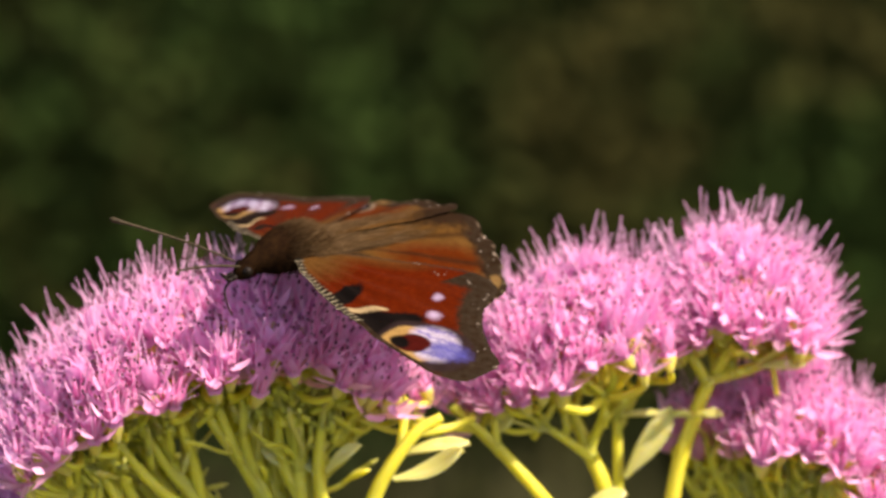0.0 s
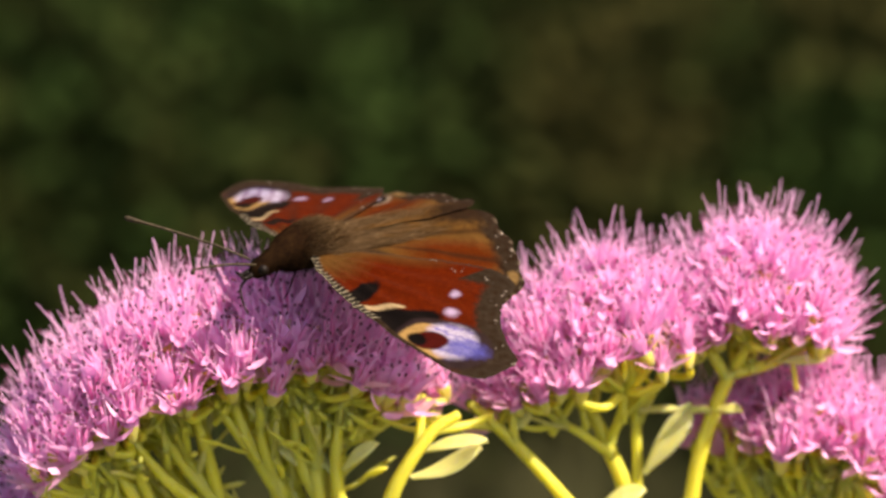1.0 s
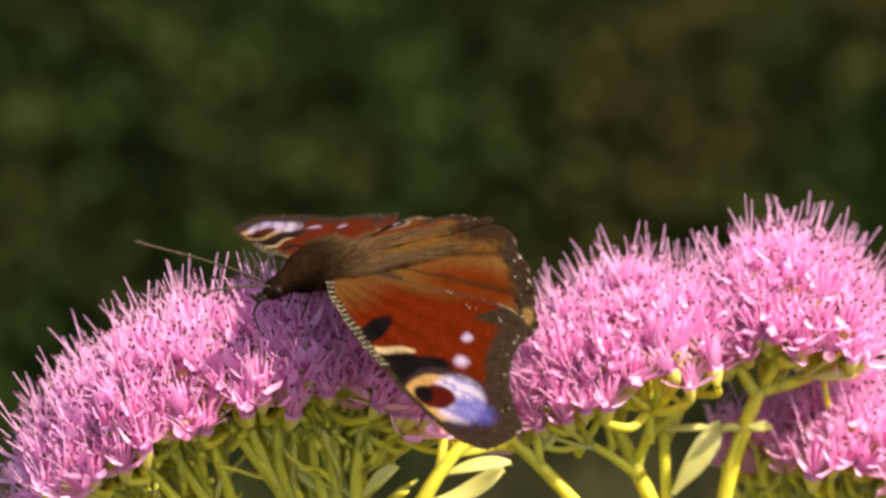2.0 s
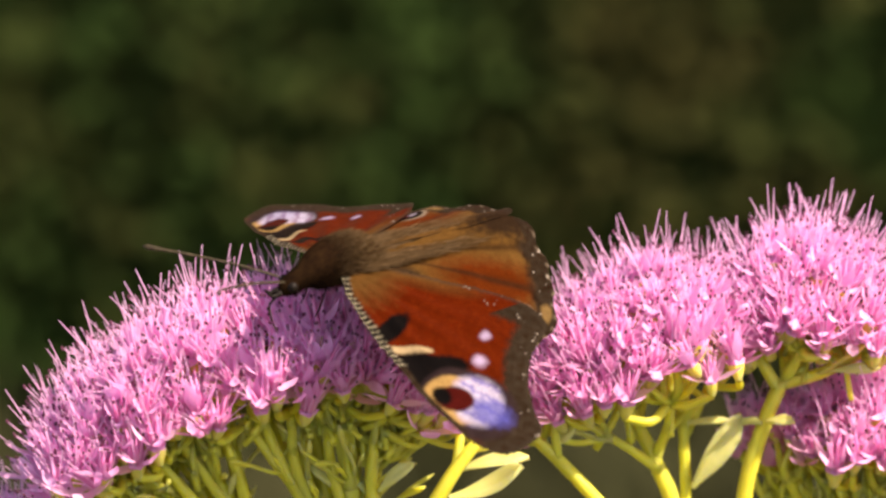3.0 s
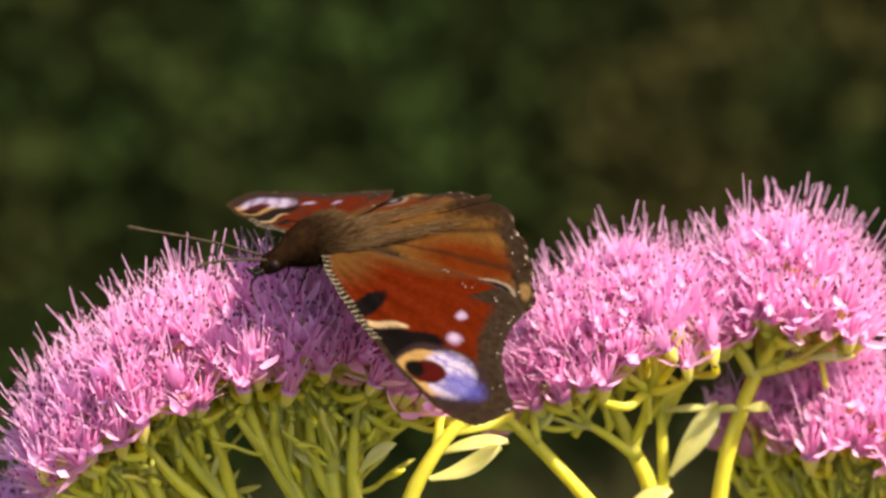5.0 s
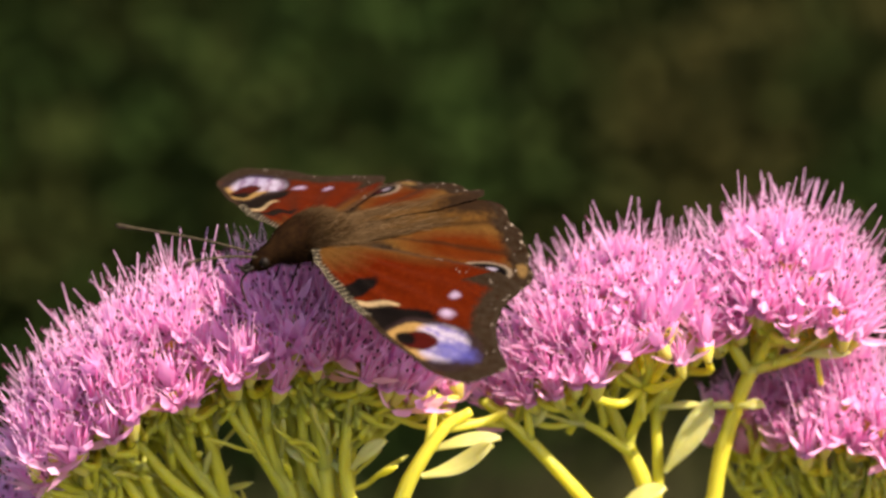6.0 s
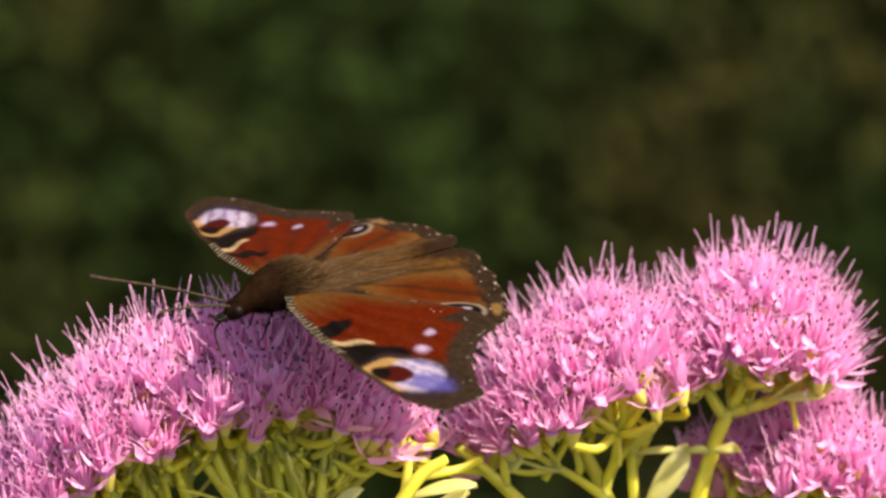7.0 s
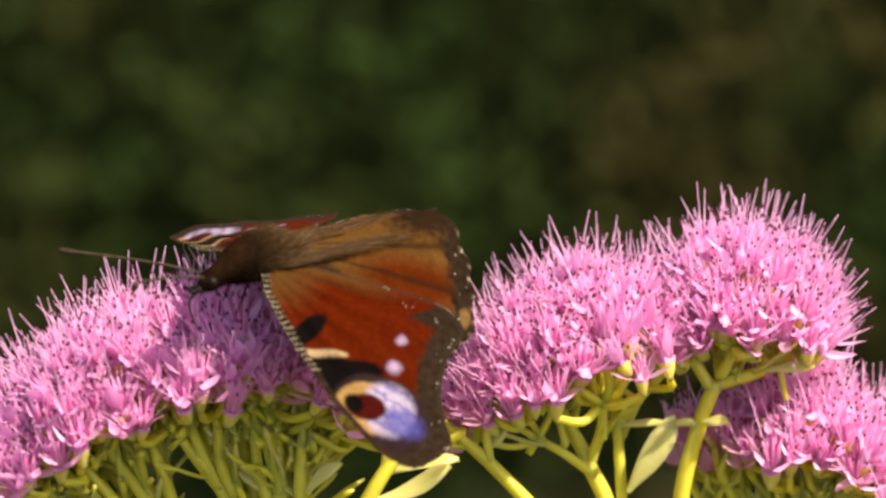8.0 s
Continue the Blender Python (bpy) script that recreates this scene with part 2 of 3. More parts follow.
def build_grass():
    rng = random.Random(9)
    g = Shape(1.0)
    for i in range(14000):
        x, y = rng.gauss(0.0, 0.75), rng.gauss(1.22, 0.22)
        if noise.noise((x * 3.1, y * 3.1, 4)) < -0.15 - 0.4 * rng.random() or (x * x + y * y) < 0.02:
            continue
        h, w, a = rng.uniform(0.05, 0.17), rng.uniform(0.0014, 0.0026), rng.uniform(0, 6.28)
        lean = Vector((rng.gauss(0, 0.5), rng.gauss(0, 0.5), 1)).normalized()
        s = Vector((math.cos(a), math.sin(a), 0)) * w
        c = Vector((x, y, 0.03 * noise.noise((x * 1.1, y * 1.1, 0)) - 0.003))
        b = len(g.points)
        g.points += [c - s, c + s, c + lean * h * 0.6 + s * 0.8, c + lean * h * 0.6 - s * 0.8, c + lean * h + Vector((lean.x, lean.y, -0.2)) * h * 0.3]
        g.faces += [(b, b + 1, b + 2, b + 3), (b + 3, b + 2, b + 4)]
        g.slots += [0, 0]
    tagged(new("grass", g.mesh("grass", TURF)), "uncut olive grass along the foot of the hedge", "grass", kind="stuff")


# ---- stonecrop flowers ----
def petal_mesh(k):
    """A narrow pointed petal along x, its tip curling up."""
    rng = random.Random(100 + k)
    curl, length, wide = (0.5, 1.0, 0.2)[k], (5.4, 4.8, 5.9)[k], (1.08, 1.22, 0.98)[k]
    s, rows = Shape(), []
    for i in range(7):
        t = i / 6
        w = wide * (0.45 + 1.1 * t) if t < 0.4 else wide * 0.89 * (1 - ((t - 0.4) / 0.6) ** 1.5) + 0.03
        x = 0.6 + length * t
        z = curl * t * t * 2.0 - 0.25 * math.sin(t * 3)
        row = []
        for j in range(3):
            q = j - 1
            row.append((x, q * w, z + abs(q) ** 1.5 * 0.45 * w + 0.03 * rng.gauss(0, 1)))
        rows.append(row)
    s.sheet(rows)
    return s.mesh("petal", PETAL)


def floret_core(k):
    """A star-rimmed calyx."""
    s = Shape()
    rings = [(-2.5, 0.42, 0.42), (-1.7, 0.78, 0.74), (-0.8, 1.1, 0.98), (0.0, 1.28, 1.02), (0.9, 1.5, 0.9), (0.5, 0.9, 0.7), (0.4, 0.2, 0.2)]
    rows = []
    for z, tip, gap in rings:
        rows.append([((tip if j % 2 == 0 else gap) * math.cos(math.pi * j / 5 + k), (tip if j % 2 == 0 else gap) * math.sin(math.pi * j / 5 + k), z - (0.5 if j % 2 and z > 0.6 else 0.0)) for j in range(11)])
    s.sheet(rows[:4])
    s.sheet(rows[3:], 1)
    return s.mesh("floret", CALYX, CARPEL)


def centre_mesh(k):
    """Ten long stamens round five upright carpels."""
    rng = random.Random(300 + k)
    s = Shape()
    for i in range(10):
        a = 2 * math.pi * (i + rng.uniform(-0.3, 0.3)) / 10
        c, d = math.cos(a), math.sin(a)
        tall = i % 5 == 0
        out, h = (rng.uniform(1.2, 3.0), rng.uniform(9.0, 10.8)) if tall else (rng.uniform(1.0, 3.4), rng.uniform(5.0, 7.6))
        line = bend([(c * 0.8, d * 0.8, 0.3), (c * (0.8 + out * 0.3), d * (0.8 + out * 0.3), h * 0.5), (c * (0.8 + out), d * (0.8 + out), h)], 3)
        s.tube(line, taper(len(line), 0.19, 0.04) if tall else taper(len(line), 0.13, 0.055), 4, 0)
        if not tall:
            s.ball(line[-1], 0.27, 1, 5, 3, (0.8, 0.8, 1.25))
    for i in range(5):
        a = 2 * math.pi * i / 5 + 0.3
        c, d = math.cos(a), math.sin(a)
        e = rng.uniform(0.8, 1.15)
        s.tube([(c * 0.5, d * 0.5, 0.2), (c * 0.75, d * 0.75, 1.6), (c * 0.8, d * 0.8, 3.0), (c * 1.15 * e, d * 1.15 * e, 5.2 * e)], [0.4, 0.45, 0.28, 0.05], 5, 2)
    return s.mesh("stamen_tuft", FILAMENT, ANTHER, CARPEL)


def merged(meshes, name):
    """One mesh from (mesh, pose) pairs that keeps their materials."""
    mats, points, loops, sizes, slots, first = [], [], [], [], [], 0
    for me, m in meshes:
        slot = []
        for mat in me.materials:
            if mat not in mats:
                mats.append(mat)
            slot.append(mats.index(mat))
        co = np.empty(len(me.vertices) * 3, np.float32)
        me.vertices.foreach_get("co", co)
        turn = np.array(m)
        points.append(co.reshape(-1, 3) @ turn[:3, :3].T + turn[:3, 3])
        index = np.empty(len(me.loops), np.int32)
        me.loops.foreach_get("vertex_index", index)
        loops.append(index + first)
        first += len(me.vertices)
        count = np.empty(len(me.polygons), np.int32)
        me.polygons.foreach_get("loop_total", count)
        sizes.append(count)
        which = np.empty(len(me.polygons), np.int32)
        me.polygons.foreach_get("material_index", which)
        slots.append(np.array(slot, np.int32)[which])
    points, loops, sizes, slots = (np.concatenate(q) for q in (points, loops, sizes, slots))
    out = bpy.data.meshes.new(name)
    out.vertices.add(len(points))
    out.vertices.foreach_set("co", points.astype(np.float32).ravel())
    out.loops.add(len(loops))
    out.loops.foreach_set("vertex_index", loops)
    out.polygons.add(len(sizes))
    out.polygons.foreach_set("loop_start", np.concatenate([[0], np.cumsum(sizes)[:-1]]).astype(np.int32))
    for mat in mats:
        out.materials.append(mat)
    out.polygons.foreach_set("material_index", slots)
    out.polygons.foreach_set("use_smooth", [True] * len(sizes))
    out.update(calc_edges=True)
    out.validate()
    return out


PETALS = [petal_mesh(k) for k in range(3)]
CORES = [floret_core(k) for k in range(3)]
STAMENS = [centre_mesh(k) for k in range(5)]


def petal_poses(rng):
    lift = rng.uniform(18, 62)
    turn = rng.uniform(0, 72)
    return [pose(0, 0, 0, 0, 0, turn + 72 * i + rng.uniform(-10, 10)) @ pose(0, 0, 0, rng.uniform(-18, 18), -lift + rng.uniform(-16, 16), 0) for i in range(5)]


_rng = random.Random(77)
WHOLE = [merged([(CORES[k % 3], Matrix()), (STAMENS[k % 5], Matrix())] + [(PETALS[(k + j) % 3], m) for j, m in enumerate(petal_poses(_rng))], "floret") for k in range(6)]
INNER = [merged([(PETALS[(k + j) % 3], m) for j, m in enumerate(petal_poses(_rng))], "floret") for k in range(4)]


class Head:
    """A domed flower head: an arch (x, z) at depth y, that falls off by `drop` to the front and back."""

    def __init__(self, arch, y, front, back, drop, rise=0.2):
        self.line = bend([(x, 0, z + rise) for x, z in arch], 8)
        self.y, self.front, self.back, self.drop = y, front, back, drop

    def at(self, u, w):
        f = u * (len(self.line) - 1)
        i = min(int(f), len(self.line) - 2)
        p = self.line[i].lerp(self.line[i + 1], f - i)
        a = w * 1.45
        depth = float(np.interp(u, np.linspace(0, 1, len(self.front)), self.front)) if w < 0 else self.back
        end = 1.0 - 0.4 * abs(2 * u - 1) ** 3
        fall = float(np.interp(u, np.linspace(0, 1, len(self.drop)), self.drop))
        return Vector((p.x, self.y + depth * end * math.sin(a), p.z - fall * (1 - math.cos(a))))

    def normal(self, u, w):
        e = 0.02
        du = self.at(min(u + e, 1), w) - self.at(max(u - e, 0), w)
        dw = self.at(u, min(w + e, 1)) - self.at(u, max(w - e, -1))
        return du.cross(dw).normalized()


def scatter(head, gap, rng, sparse=2.0, tries=12000):
    """Places on a head, none nearer to another than gap millimetres; few on its front past u = sparse."""
    found, taken = [], np.full((1200, 3), 1e6)
    for _ in range(tries):
        u, w = rng.random(), rng.uniform(-1, 1)
        p = head.at(u, w)
        if u > sparse and w < 0.2 and rng.random() < 0.97:
            continue
        if ((taken[:len(found) + 1] - np.array(p)) ** 2).sum(1).min() > gap * gap:
            taken[len(found)] = p
            found.append((p, head.normal(u, w), u, w))
    return found


def leaf_mesh(length, wide, arch, fold, thick):
    """A thick spoon-shaped leaf along x."""
    s, top, low = Shape(), [], []
    for i in range(13):
        t = i / 12
        w = wide * (0.22 + 0.78 * math.sin(min(1.0, t / 0.62) * math.pi / 2) ** 1.3) if t < 0.62 else wide * max(0.02, (1 - ((t - 0.62) / 0.38) ** 2.2)) ** 0.6
        rt, rl = [], []
        for j in range(7):
            q = (j - 3) / 3
            z = arch * math.sin(t * math.pi) * length + fold * abs(q) * w - (0.12 * thick if j == 3 else 0)
            h = thick * 0.5 * (1 - abs(q) ** 3)
            wob = 0.008 * w * math.sin(t * 17 + q)
            rt.append((length * t, q * w + wob, z + h))
            rl.append((length * t, q * w + wob, z - h))
        top.append(rt)
        low.append(list(reversed(rl)))
    s.sheet(top)
    s.sheet(low)
    return s.mesh("leaf", LEAF)


def along(a, b, roll=0.0):
    """A pose at a whose x axis points to b (millimetres)."""
    a, b = Vector(a) * MM, Vector(b) * MM
    return Matrix.Translation(a) @ (b - a).to_track_quat("X", "Z").to_matrix().to_4x4() @ pose(0, 0, 0, roll, 0, 0)


HEIGHT = 500.0


BRACTS = [leaf_mesh(5.0, 0.55, 0.05, 0.4, 0.5), leaf_mesh(4.0, 0.6, 0.1, 0.3, 0.5), leaf_mesh(6.0, 0.65, -0.06, 0.35, 0.5)]


def build_stonecrop(label, head, gap, seed, root, branches, nodes, leaves, show, bracts, extra=60, bare=0, sparse=2.0):
    """One flowering stem: root is where it meets the ground (x, y); branches are lines of (x, y, z, radius); nodes are the ends that
    carry the florets' stalks; heights are measured from 500 mm above the ground."""
    rng = random.Random(seed)
    thing = tagged(new("stonecrop"), label, "flower", group="stonecrop flower stems")
    thing.location = (root[0] * MM, root[1] * MM, 0)
    base = Vector((root[0], root[1], -HEIGHT))
    for i, line in enumerate(branches):
        pts = bend([Vector(p[:3]) - base for p in line], 6)
        radii = np.interp(np.linspace(0, 1, len(pts)), np.linspace(0, 1, len(line)), [p[3] for p in line])
        radii = [r * (1 + 0.06 * noise.noise((k * 0.6, i, seed))) for k, r in enumerate(radii)]
        s = Shape()
        s.tube(pts, radii, 9)
        part("stem" if i == 0 else "branch", s.mesh("branch", STEM), thing)
    florets = scatter(head, gap, rng, sparse)
    florets.sort(key=lambda f: f[0].y)
    rest, stalks = [], Shape()
    for i, (p, n, u, w) in enumerate(florets):
        axis = (n * 0.5 + Vector((0, 0, 0.8)) + Vector((rng.gauss(0, 0.24), rng.gauss(0, 0.22), rng.gauss(0, 0.15)))).normalized()
        foot = p - axis * rng.uniform(2.6, 5.8)
        size = rng.uniform(0.76, 1.02)
        m = Matrix.Translation((foot - base) * MM) @ Vector((0, 0, 1)).rotation_difference(axis).to_matrix().to_4x4() @ pose(0, 0, 0, 0, 0, rng.uniform(0, 360)) @ Matrix.Scale(size, 4)
        if i < show:
            k = rng.randrange(15)
            ob = part("floret", CORES[k % 3], thing, m)
            tagged(part("stamen_tuft", STAMENS[k % 5], ob, pose(0, 0, 0, 0, 0, rng.uniform(0, 360))), kind="stuff")
            for j, pm in enumerate(petal_poses(rng)):
                part("petal", PETALS[rng.randrange(3)], ob, pm)
        else:
            rest.append((WHOLE[rng.randrange(6)], m))
        # filler petals lower down, added so the shaded gaps between florets show pink
        deep = foot - axis * rng.uniform(2.2, 3.6) + Vector((rng.gauss(0, 1.3), rng.gauss(0, 1.3), 0))
        if abs(w) < 0.8:
            rest.append((INNER[rng.randrange(4)], Matrix.Translation((deep - base) * MM) @ Vector((0, 0, 1)).rotation_difference(axis).to_matrix().to_4x4() @ pose(0, 0, 0, 0, 0, rng.uniform(0, 360)) @ Matrix.Scale(size, 4)))
        node = min(nodes, key=lambda q: (Vector(q) - foot).length + rng.uniform(0, 2.5))
        node = Vector(node)
        low = foot - axis * 2.4 * size
        mid = node.lerp(low, 0.55) + Vector((rng.gauss(0, 0.8), rng.gauss(0, 0.8), -0.12 * (low - node).length))
        line = bend([node - base, mid - base, low - base], 4)
        s = Shape() if i < 150 else stalks
        s.tube(line, taper(len(line), rng.uniform(0.55, 0.80), rng.uniform(0.42, 0.52)), 6, closed=False)
        if i < 150:
            part("flower_stalk", s.mesh("flower_stalk", STEM), thing)
    for i in range(extra):
        p, n, u, w = florets[rng.randrange(len(florets))]
        low = p - n * rng.uniform(9.0, 14.0) + Vector((rng.gauss(0, 1.2), rng.gauss(0, 1.2), 0))
        node = min(nodes, key=lambda q: (Vector(q) - low).length + rng.uniform(0, 6))
        node = Vector(node) + Vector((rng.gauss(0, 1.0), rng.gauss(0, 1.0), rng.uniform(-6, 0)))
        line = bend([node - base, node.lerp(low, 0.5) - base + Vector((rng.gauss(0, 0.7), rng.gauss(0, 0.7), -0.8)), low - base], 3)
        q = rng.uniform(0.36, 0.58)
        stalks.tube(line + [line[-1] + n * 1.1, line[-1] + n * 2.3], [q] * (len(line) - 1) + [q * 0.9, q * 1.45, q * 0.4], 6)
    if stalks.points:
        tagged(part("stalk_mass", stalks.mesh("stalk_mass", STEM), thing, None, "further thin yellow-green flower stalks"), kind="stuff")
    for i in range(bracts):
        line = branches[1 + rng.randrange(len(branches) - 1 - bare)]
        t = rng.uniform(0.15, 0.62) * (len(line) - 1)
        q = min(int(t), len(line) - 2)
        a = Vector(line[q][:3]).lerp(Vector(line[q + 1][:3]), t - q)
        way = Vector((rng.gauss(0, 0.7), rng.gauss(-0.25, 0.7), rng.uniform(0.3, 1.3))).normalized()
        b = a + way * rng.uniform(3.5, 6.5)
        if rng.random() < 0.14:
            part("bract", BRACTS[rng.randrange(3)], thing, Matrix.Translation(-base * MM) @ along(a, b, rng.uniform(-80, 80)) @ Matrix.Scale(rng.uniform(0.7, 1.3), 4))
        else:
            mid = a.lerp(b, 0.5) + Vector((rng.gauss(0, 0.4), rng.gauss(0, 0.4), -0.4))
            pts = bend([a - base, mid - base, b - base], 4)
            s = Shape()
            r = rng.uniform(0.24, 0.36)
            s.tube(pts + [pts[-1] + way * 1.2, pts[-1] + way * 2.6, pts[-1] + way * 3.6], [r] * len(pts) + [r * 1.35, r * 1.1, 0.08], 5)
            part("bud", s.mesh("bud", STEM if rng.random() < 0.6 else CALYX), thing)
    if rest:
        tagged(part("blossom", merged(rest, "blossom"), thing, None, "further pink star-shaped florets"), kind="stuff")
    for a, b, wide, roll, arch, fold in leaves:
        length = (Vector(b) - Vector(a)).length
        part("leaf", leaf_mesh(length, wide, arch, fold, 0.9), thing, Matrix.Translation(-base * MM) @ along(a, b, roll), "pale yellow-green fleshy leaf")
    return thing


def auto_nodes(head, us, ws, deep, rng):
    out = []
    for u in us:
        for w in ws:
            p, n = head.at(u, w), head.normal(u, w)
            n = (n + Vector((0, 0, 0.5))).normalized()
            out.append(p - n * deep * rng.uniform(0.85, 1.15))
    return out


def auto_branches(root, nodes, rng, knot, across):
    """A stem up to the knot, limbs from there, and forks from the limbs to the nodes; across: nodes that lie side by side in depth."""
    lines = [[(root[0], root[1], -HEIGHT - 4, 2.4), (root[0], root[1], -300, 2.1), (root[0] * 0.5 + knot[0] * 0.5, knot[1], -150, 1.9), (*knot, 1.6)]]
    half = across // 2
    columns = len(nodes) // across
    for first in range(0, columns, 2):
        for lo, hi in ((0, half), (half, across)):
            group = [nodes[c * across + k] for c in range(first, min(first + 2, columns)) for k in range(lo, hi)]
            mean = sum(group, Vector()) / len(group)
            k = Vector(knot) + Vector((rng.uniform(-1, 1), rng.uniform(-1, 1), rng.uniform(-8, 1)))
            tip = mean.lerp(k, 0.28) + Vector((rng.gauss(0, 1), rng.gauss(0, 1), -3.5 + rng.gauss(0, 1.5)))
            mid = k.lerp(tip, 0.55) + Vector(((tip.x - k.x) * 0.12, 0, -1.5))
            lines.append([(*k, 1.6), (*mid, 1.4), (*tip, 1.1)])
            for n in group:
                side = Vector((rng.gauss(0, 0.5), rng.gauss(0, 0.5), -0.8))
                low = tip.lerp(k, rng.uniform(0.0, 0.25))
                lines.append([(*low, 0.95), (*(low.lerp(n, 0.5) + side), 0.8), (*n, 0.6)])
    return lines


def build_flowers():
    rng = random.Random(21)
    # the broad head under the butterfly
    h = Head([(-57.2, -20), (-55.4, -15.6), (-51.0, -10.4), (-44.2, -4.9), (-34, -0.9), (-24, 0.2), (-16, -0.6), (-8.3, -5.5), (-3.8, -11.0), (-0.6, -14.2)], -11, (11, 15, 15.5, 14, 12, 8, 5), 13, (5, 11.5, 14.0, 13.5, 12, 9, 4, 1), -0.4)
    knot = (-12, -13, -47)
    nodes = auto_nodes(h, (0.07, 0.14, 0.21, 0.28, 0.35, 0.42, 0.49, 0.56, 0.63, 0.70, 0.78), (-0.85, -0.45, 0.05, 0.6), 12.5, rng)
    side = [[(-11, -14, -44, 1.3), (-7.4, -14, -31.6, 1.1), (-5.0, -14, -26.4, 1.0), (-1.4, -13, -21.6, 0.85), (2.0, -12, -19.6, 0.6)],
            [(-3.5, -13.6, -24, 0.7), (-3.0, -12, -20, 0.6), (-3.5, -11, -17.5, 0.45)], [(-1.4, -13, -21.6, 0.7), (3.5, -10, -21.5, 0.6), (6.5, -9, -20.4, 0.45)]]
    ends = [Vector((2.0, -12, -19.6)), Vector((-3.5, -11, -17.5)), Vector((6.5, -9, -20.4))]
    build_stonecrop("pink stonecrop flower head, broad dome, in full bloom, carrying the butterfly", h, 2.9, 11, (-10, -8), auto_branches((-10, -8), nodes, rng, knot, 4) + side, nodes + ends,
                    [((-4.2, -17, -27.0), (5.0, -19, -22.3), 1.7, 40, -0.13, 0.35), ((-3.4, -12, -24.8), (5.8, -12, -23.2), 1.2, 35, 0.05, 0.3),
                     ((-13, -19, -25.5), (-8.5, -20, -21.5), 1.0, 60, 0.1, 0.4)], 120, 90, 850, 3, 0.8)
    # the middle head
    h = Head([(2.6, -17.4), (6.6, -13.4), (10.2, -6.5), (15.6, -2.2), (21.7, -0.4), (28.6, -0.8), (35, -4.5)], 1, (5, 11, 13, 13, 12), 14, (1, 4, 12, 14, 13, 10, 5), -0.2)
    nodes = [(18.4, -1, -18.7), (9, -6, -18.6), (26.3, 0, -19.8), (33.2, 0, -14), (3.4, -8, -19.2), (14, -2, -19.5), (24, 7, -18), (15, 8, -18), (30, 7, -16), (12.3, -3, -20.6), (24, -5, -18), (29.9, -1, -17)]
    branches = [[(26, 4, -HEIGHT - 4, 1.64), (26.5, 3, -250, 1.47), (26.2, 1, -60, 1.26), (25.0, 0, -36, 1.18), (22.3, 0, -27.6, 1.01), (20.0, 0, -22.3, 0.80), (18.4, -1, -18.7, 0.60)],
                [(25.6, 0, -37, 0.80), (26.2, 0, -31.5, 0.76), (26.0, 0, -24.7, 0.71), (26.3, 0, -21.4, 0.67), (29.9, -0.5, -17.3, 0.60), (33.2, 0, -14, 0.50)],
                [(22.8, -0.5, -28.4, 0.67), (18.8, -2, -25.0, 0.57), (15.6, -2, -23.1, 0.52), (12.3, -3, -20.6, 0.42)],
                [(26, 1, -54, 1.05), (20.6, -4, -39.0, 0.97), (15.6, -6, -32.1, 0.92), (11.3, -6, -27.2, 0.88), (7.9, -6, -23.7, 0.80), (3.4, -8, -19.2, 0.50)], [(9.4, -6, -25.0, 0.66), (9.1, -6, -21, 0.55), (9, -6, -18.6, 0.47)],
                [(26.1, 0, -22.5, 0.60), (26.2, -0.5, -21, 0.57), (26.3, 0, -19.8, 0.50)], [(26.0, 0, -25, 0.60), (25.2, 4, -20, 0.54), (24, 7, -18, 0.47)], [(21.8, 0, -26.2, 0.59), (17.5, 4, -21, 0.54), (15, 8, -18, 0.47)],
                [(26.2, 0, -24, 0.55), (29, 4, -19, 0.49), (30, 7, -16, 0.42)], [(16.4, -2, -23.5, 0.49), (14, -2, -19.5, 0.42)], [(22.0, 0, -26.8, 0.59), (23.6, -3, -22, 0.50), (24, -5, -18, 0.42)], [(22.2, 0, -27.2, 0.71), (23.8, 0, -23.4, 0.63), (27.2, -1, -19.4, 0.50)],
                [(16.2, -2, -23.4, 0.46), (12.5, -4, -23.6, 0.42), (9.8, -5.5, -22.8, 0.38)], [(8, -6, -23.0, 0.55), (2, -7, -22.2, 0.49), (-2, -8, -20.5, 0.42)]]
    build_stonecrop("pink stonecrop flower head on forked yellow-green stems", h, 2.85, 2, (26, 4), branches, nodes,
                    [((27.0, -1, -30.6), (33.3, -1, -20.6), 1.85, 105, 0.03, 0.3), ((9.3, -5, -23.6), (11.6, -5.5, -20.9), 0.95, 70, 0.05, 0.3), ((20.4, -4, -35.6), (27.2, -4, -32.0), 1.7, 30, 0.05, 0.3), ((26.4, -0.6, -22.0), (31.8, -1.5, -21.4), 0.6, 40, 0.03, 0.3)], 100, 3, 10)
    # the tall head beside it
    h = Head([(30.5, -7), (33, -1.0), (37.2, 2.2), (42.5, 2.9), (47.9, 2.0), (52.4, -1.4), (55.4, -8.0)], 5, (10, 12, 12, 10), 13, (1, 11, 12.5, 10, 1), -0.4)
    nodes = [(34.9, 0, -11.5), (41, -2, -11.5), (46.4, 0, -13.8), (52.6, 1, -11.2), (38, 7, -9.5), (46, 8, -9.5), (51, 7, -9.5), (49.5, -1, -12)]
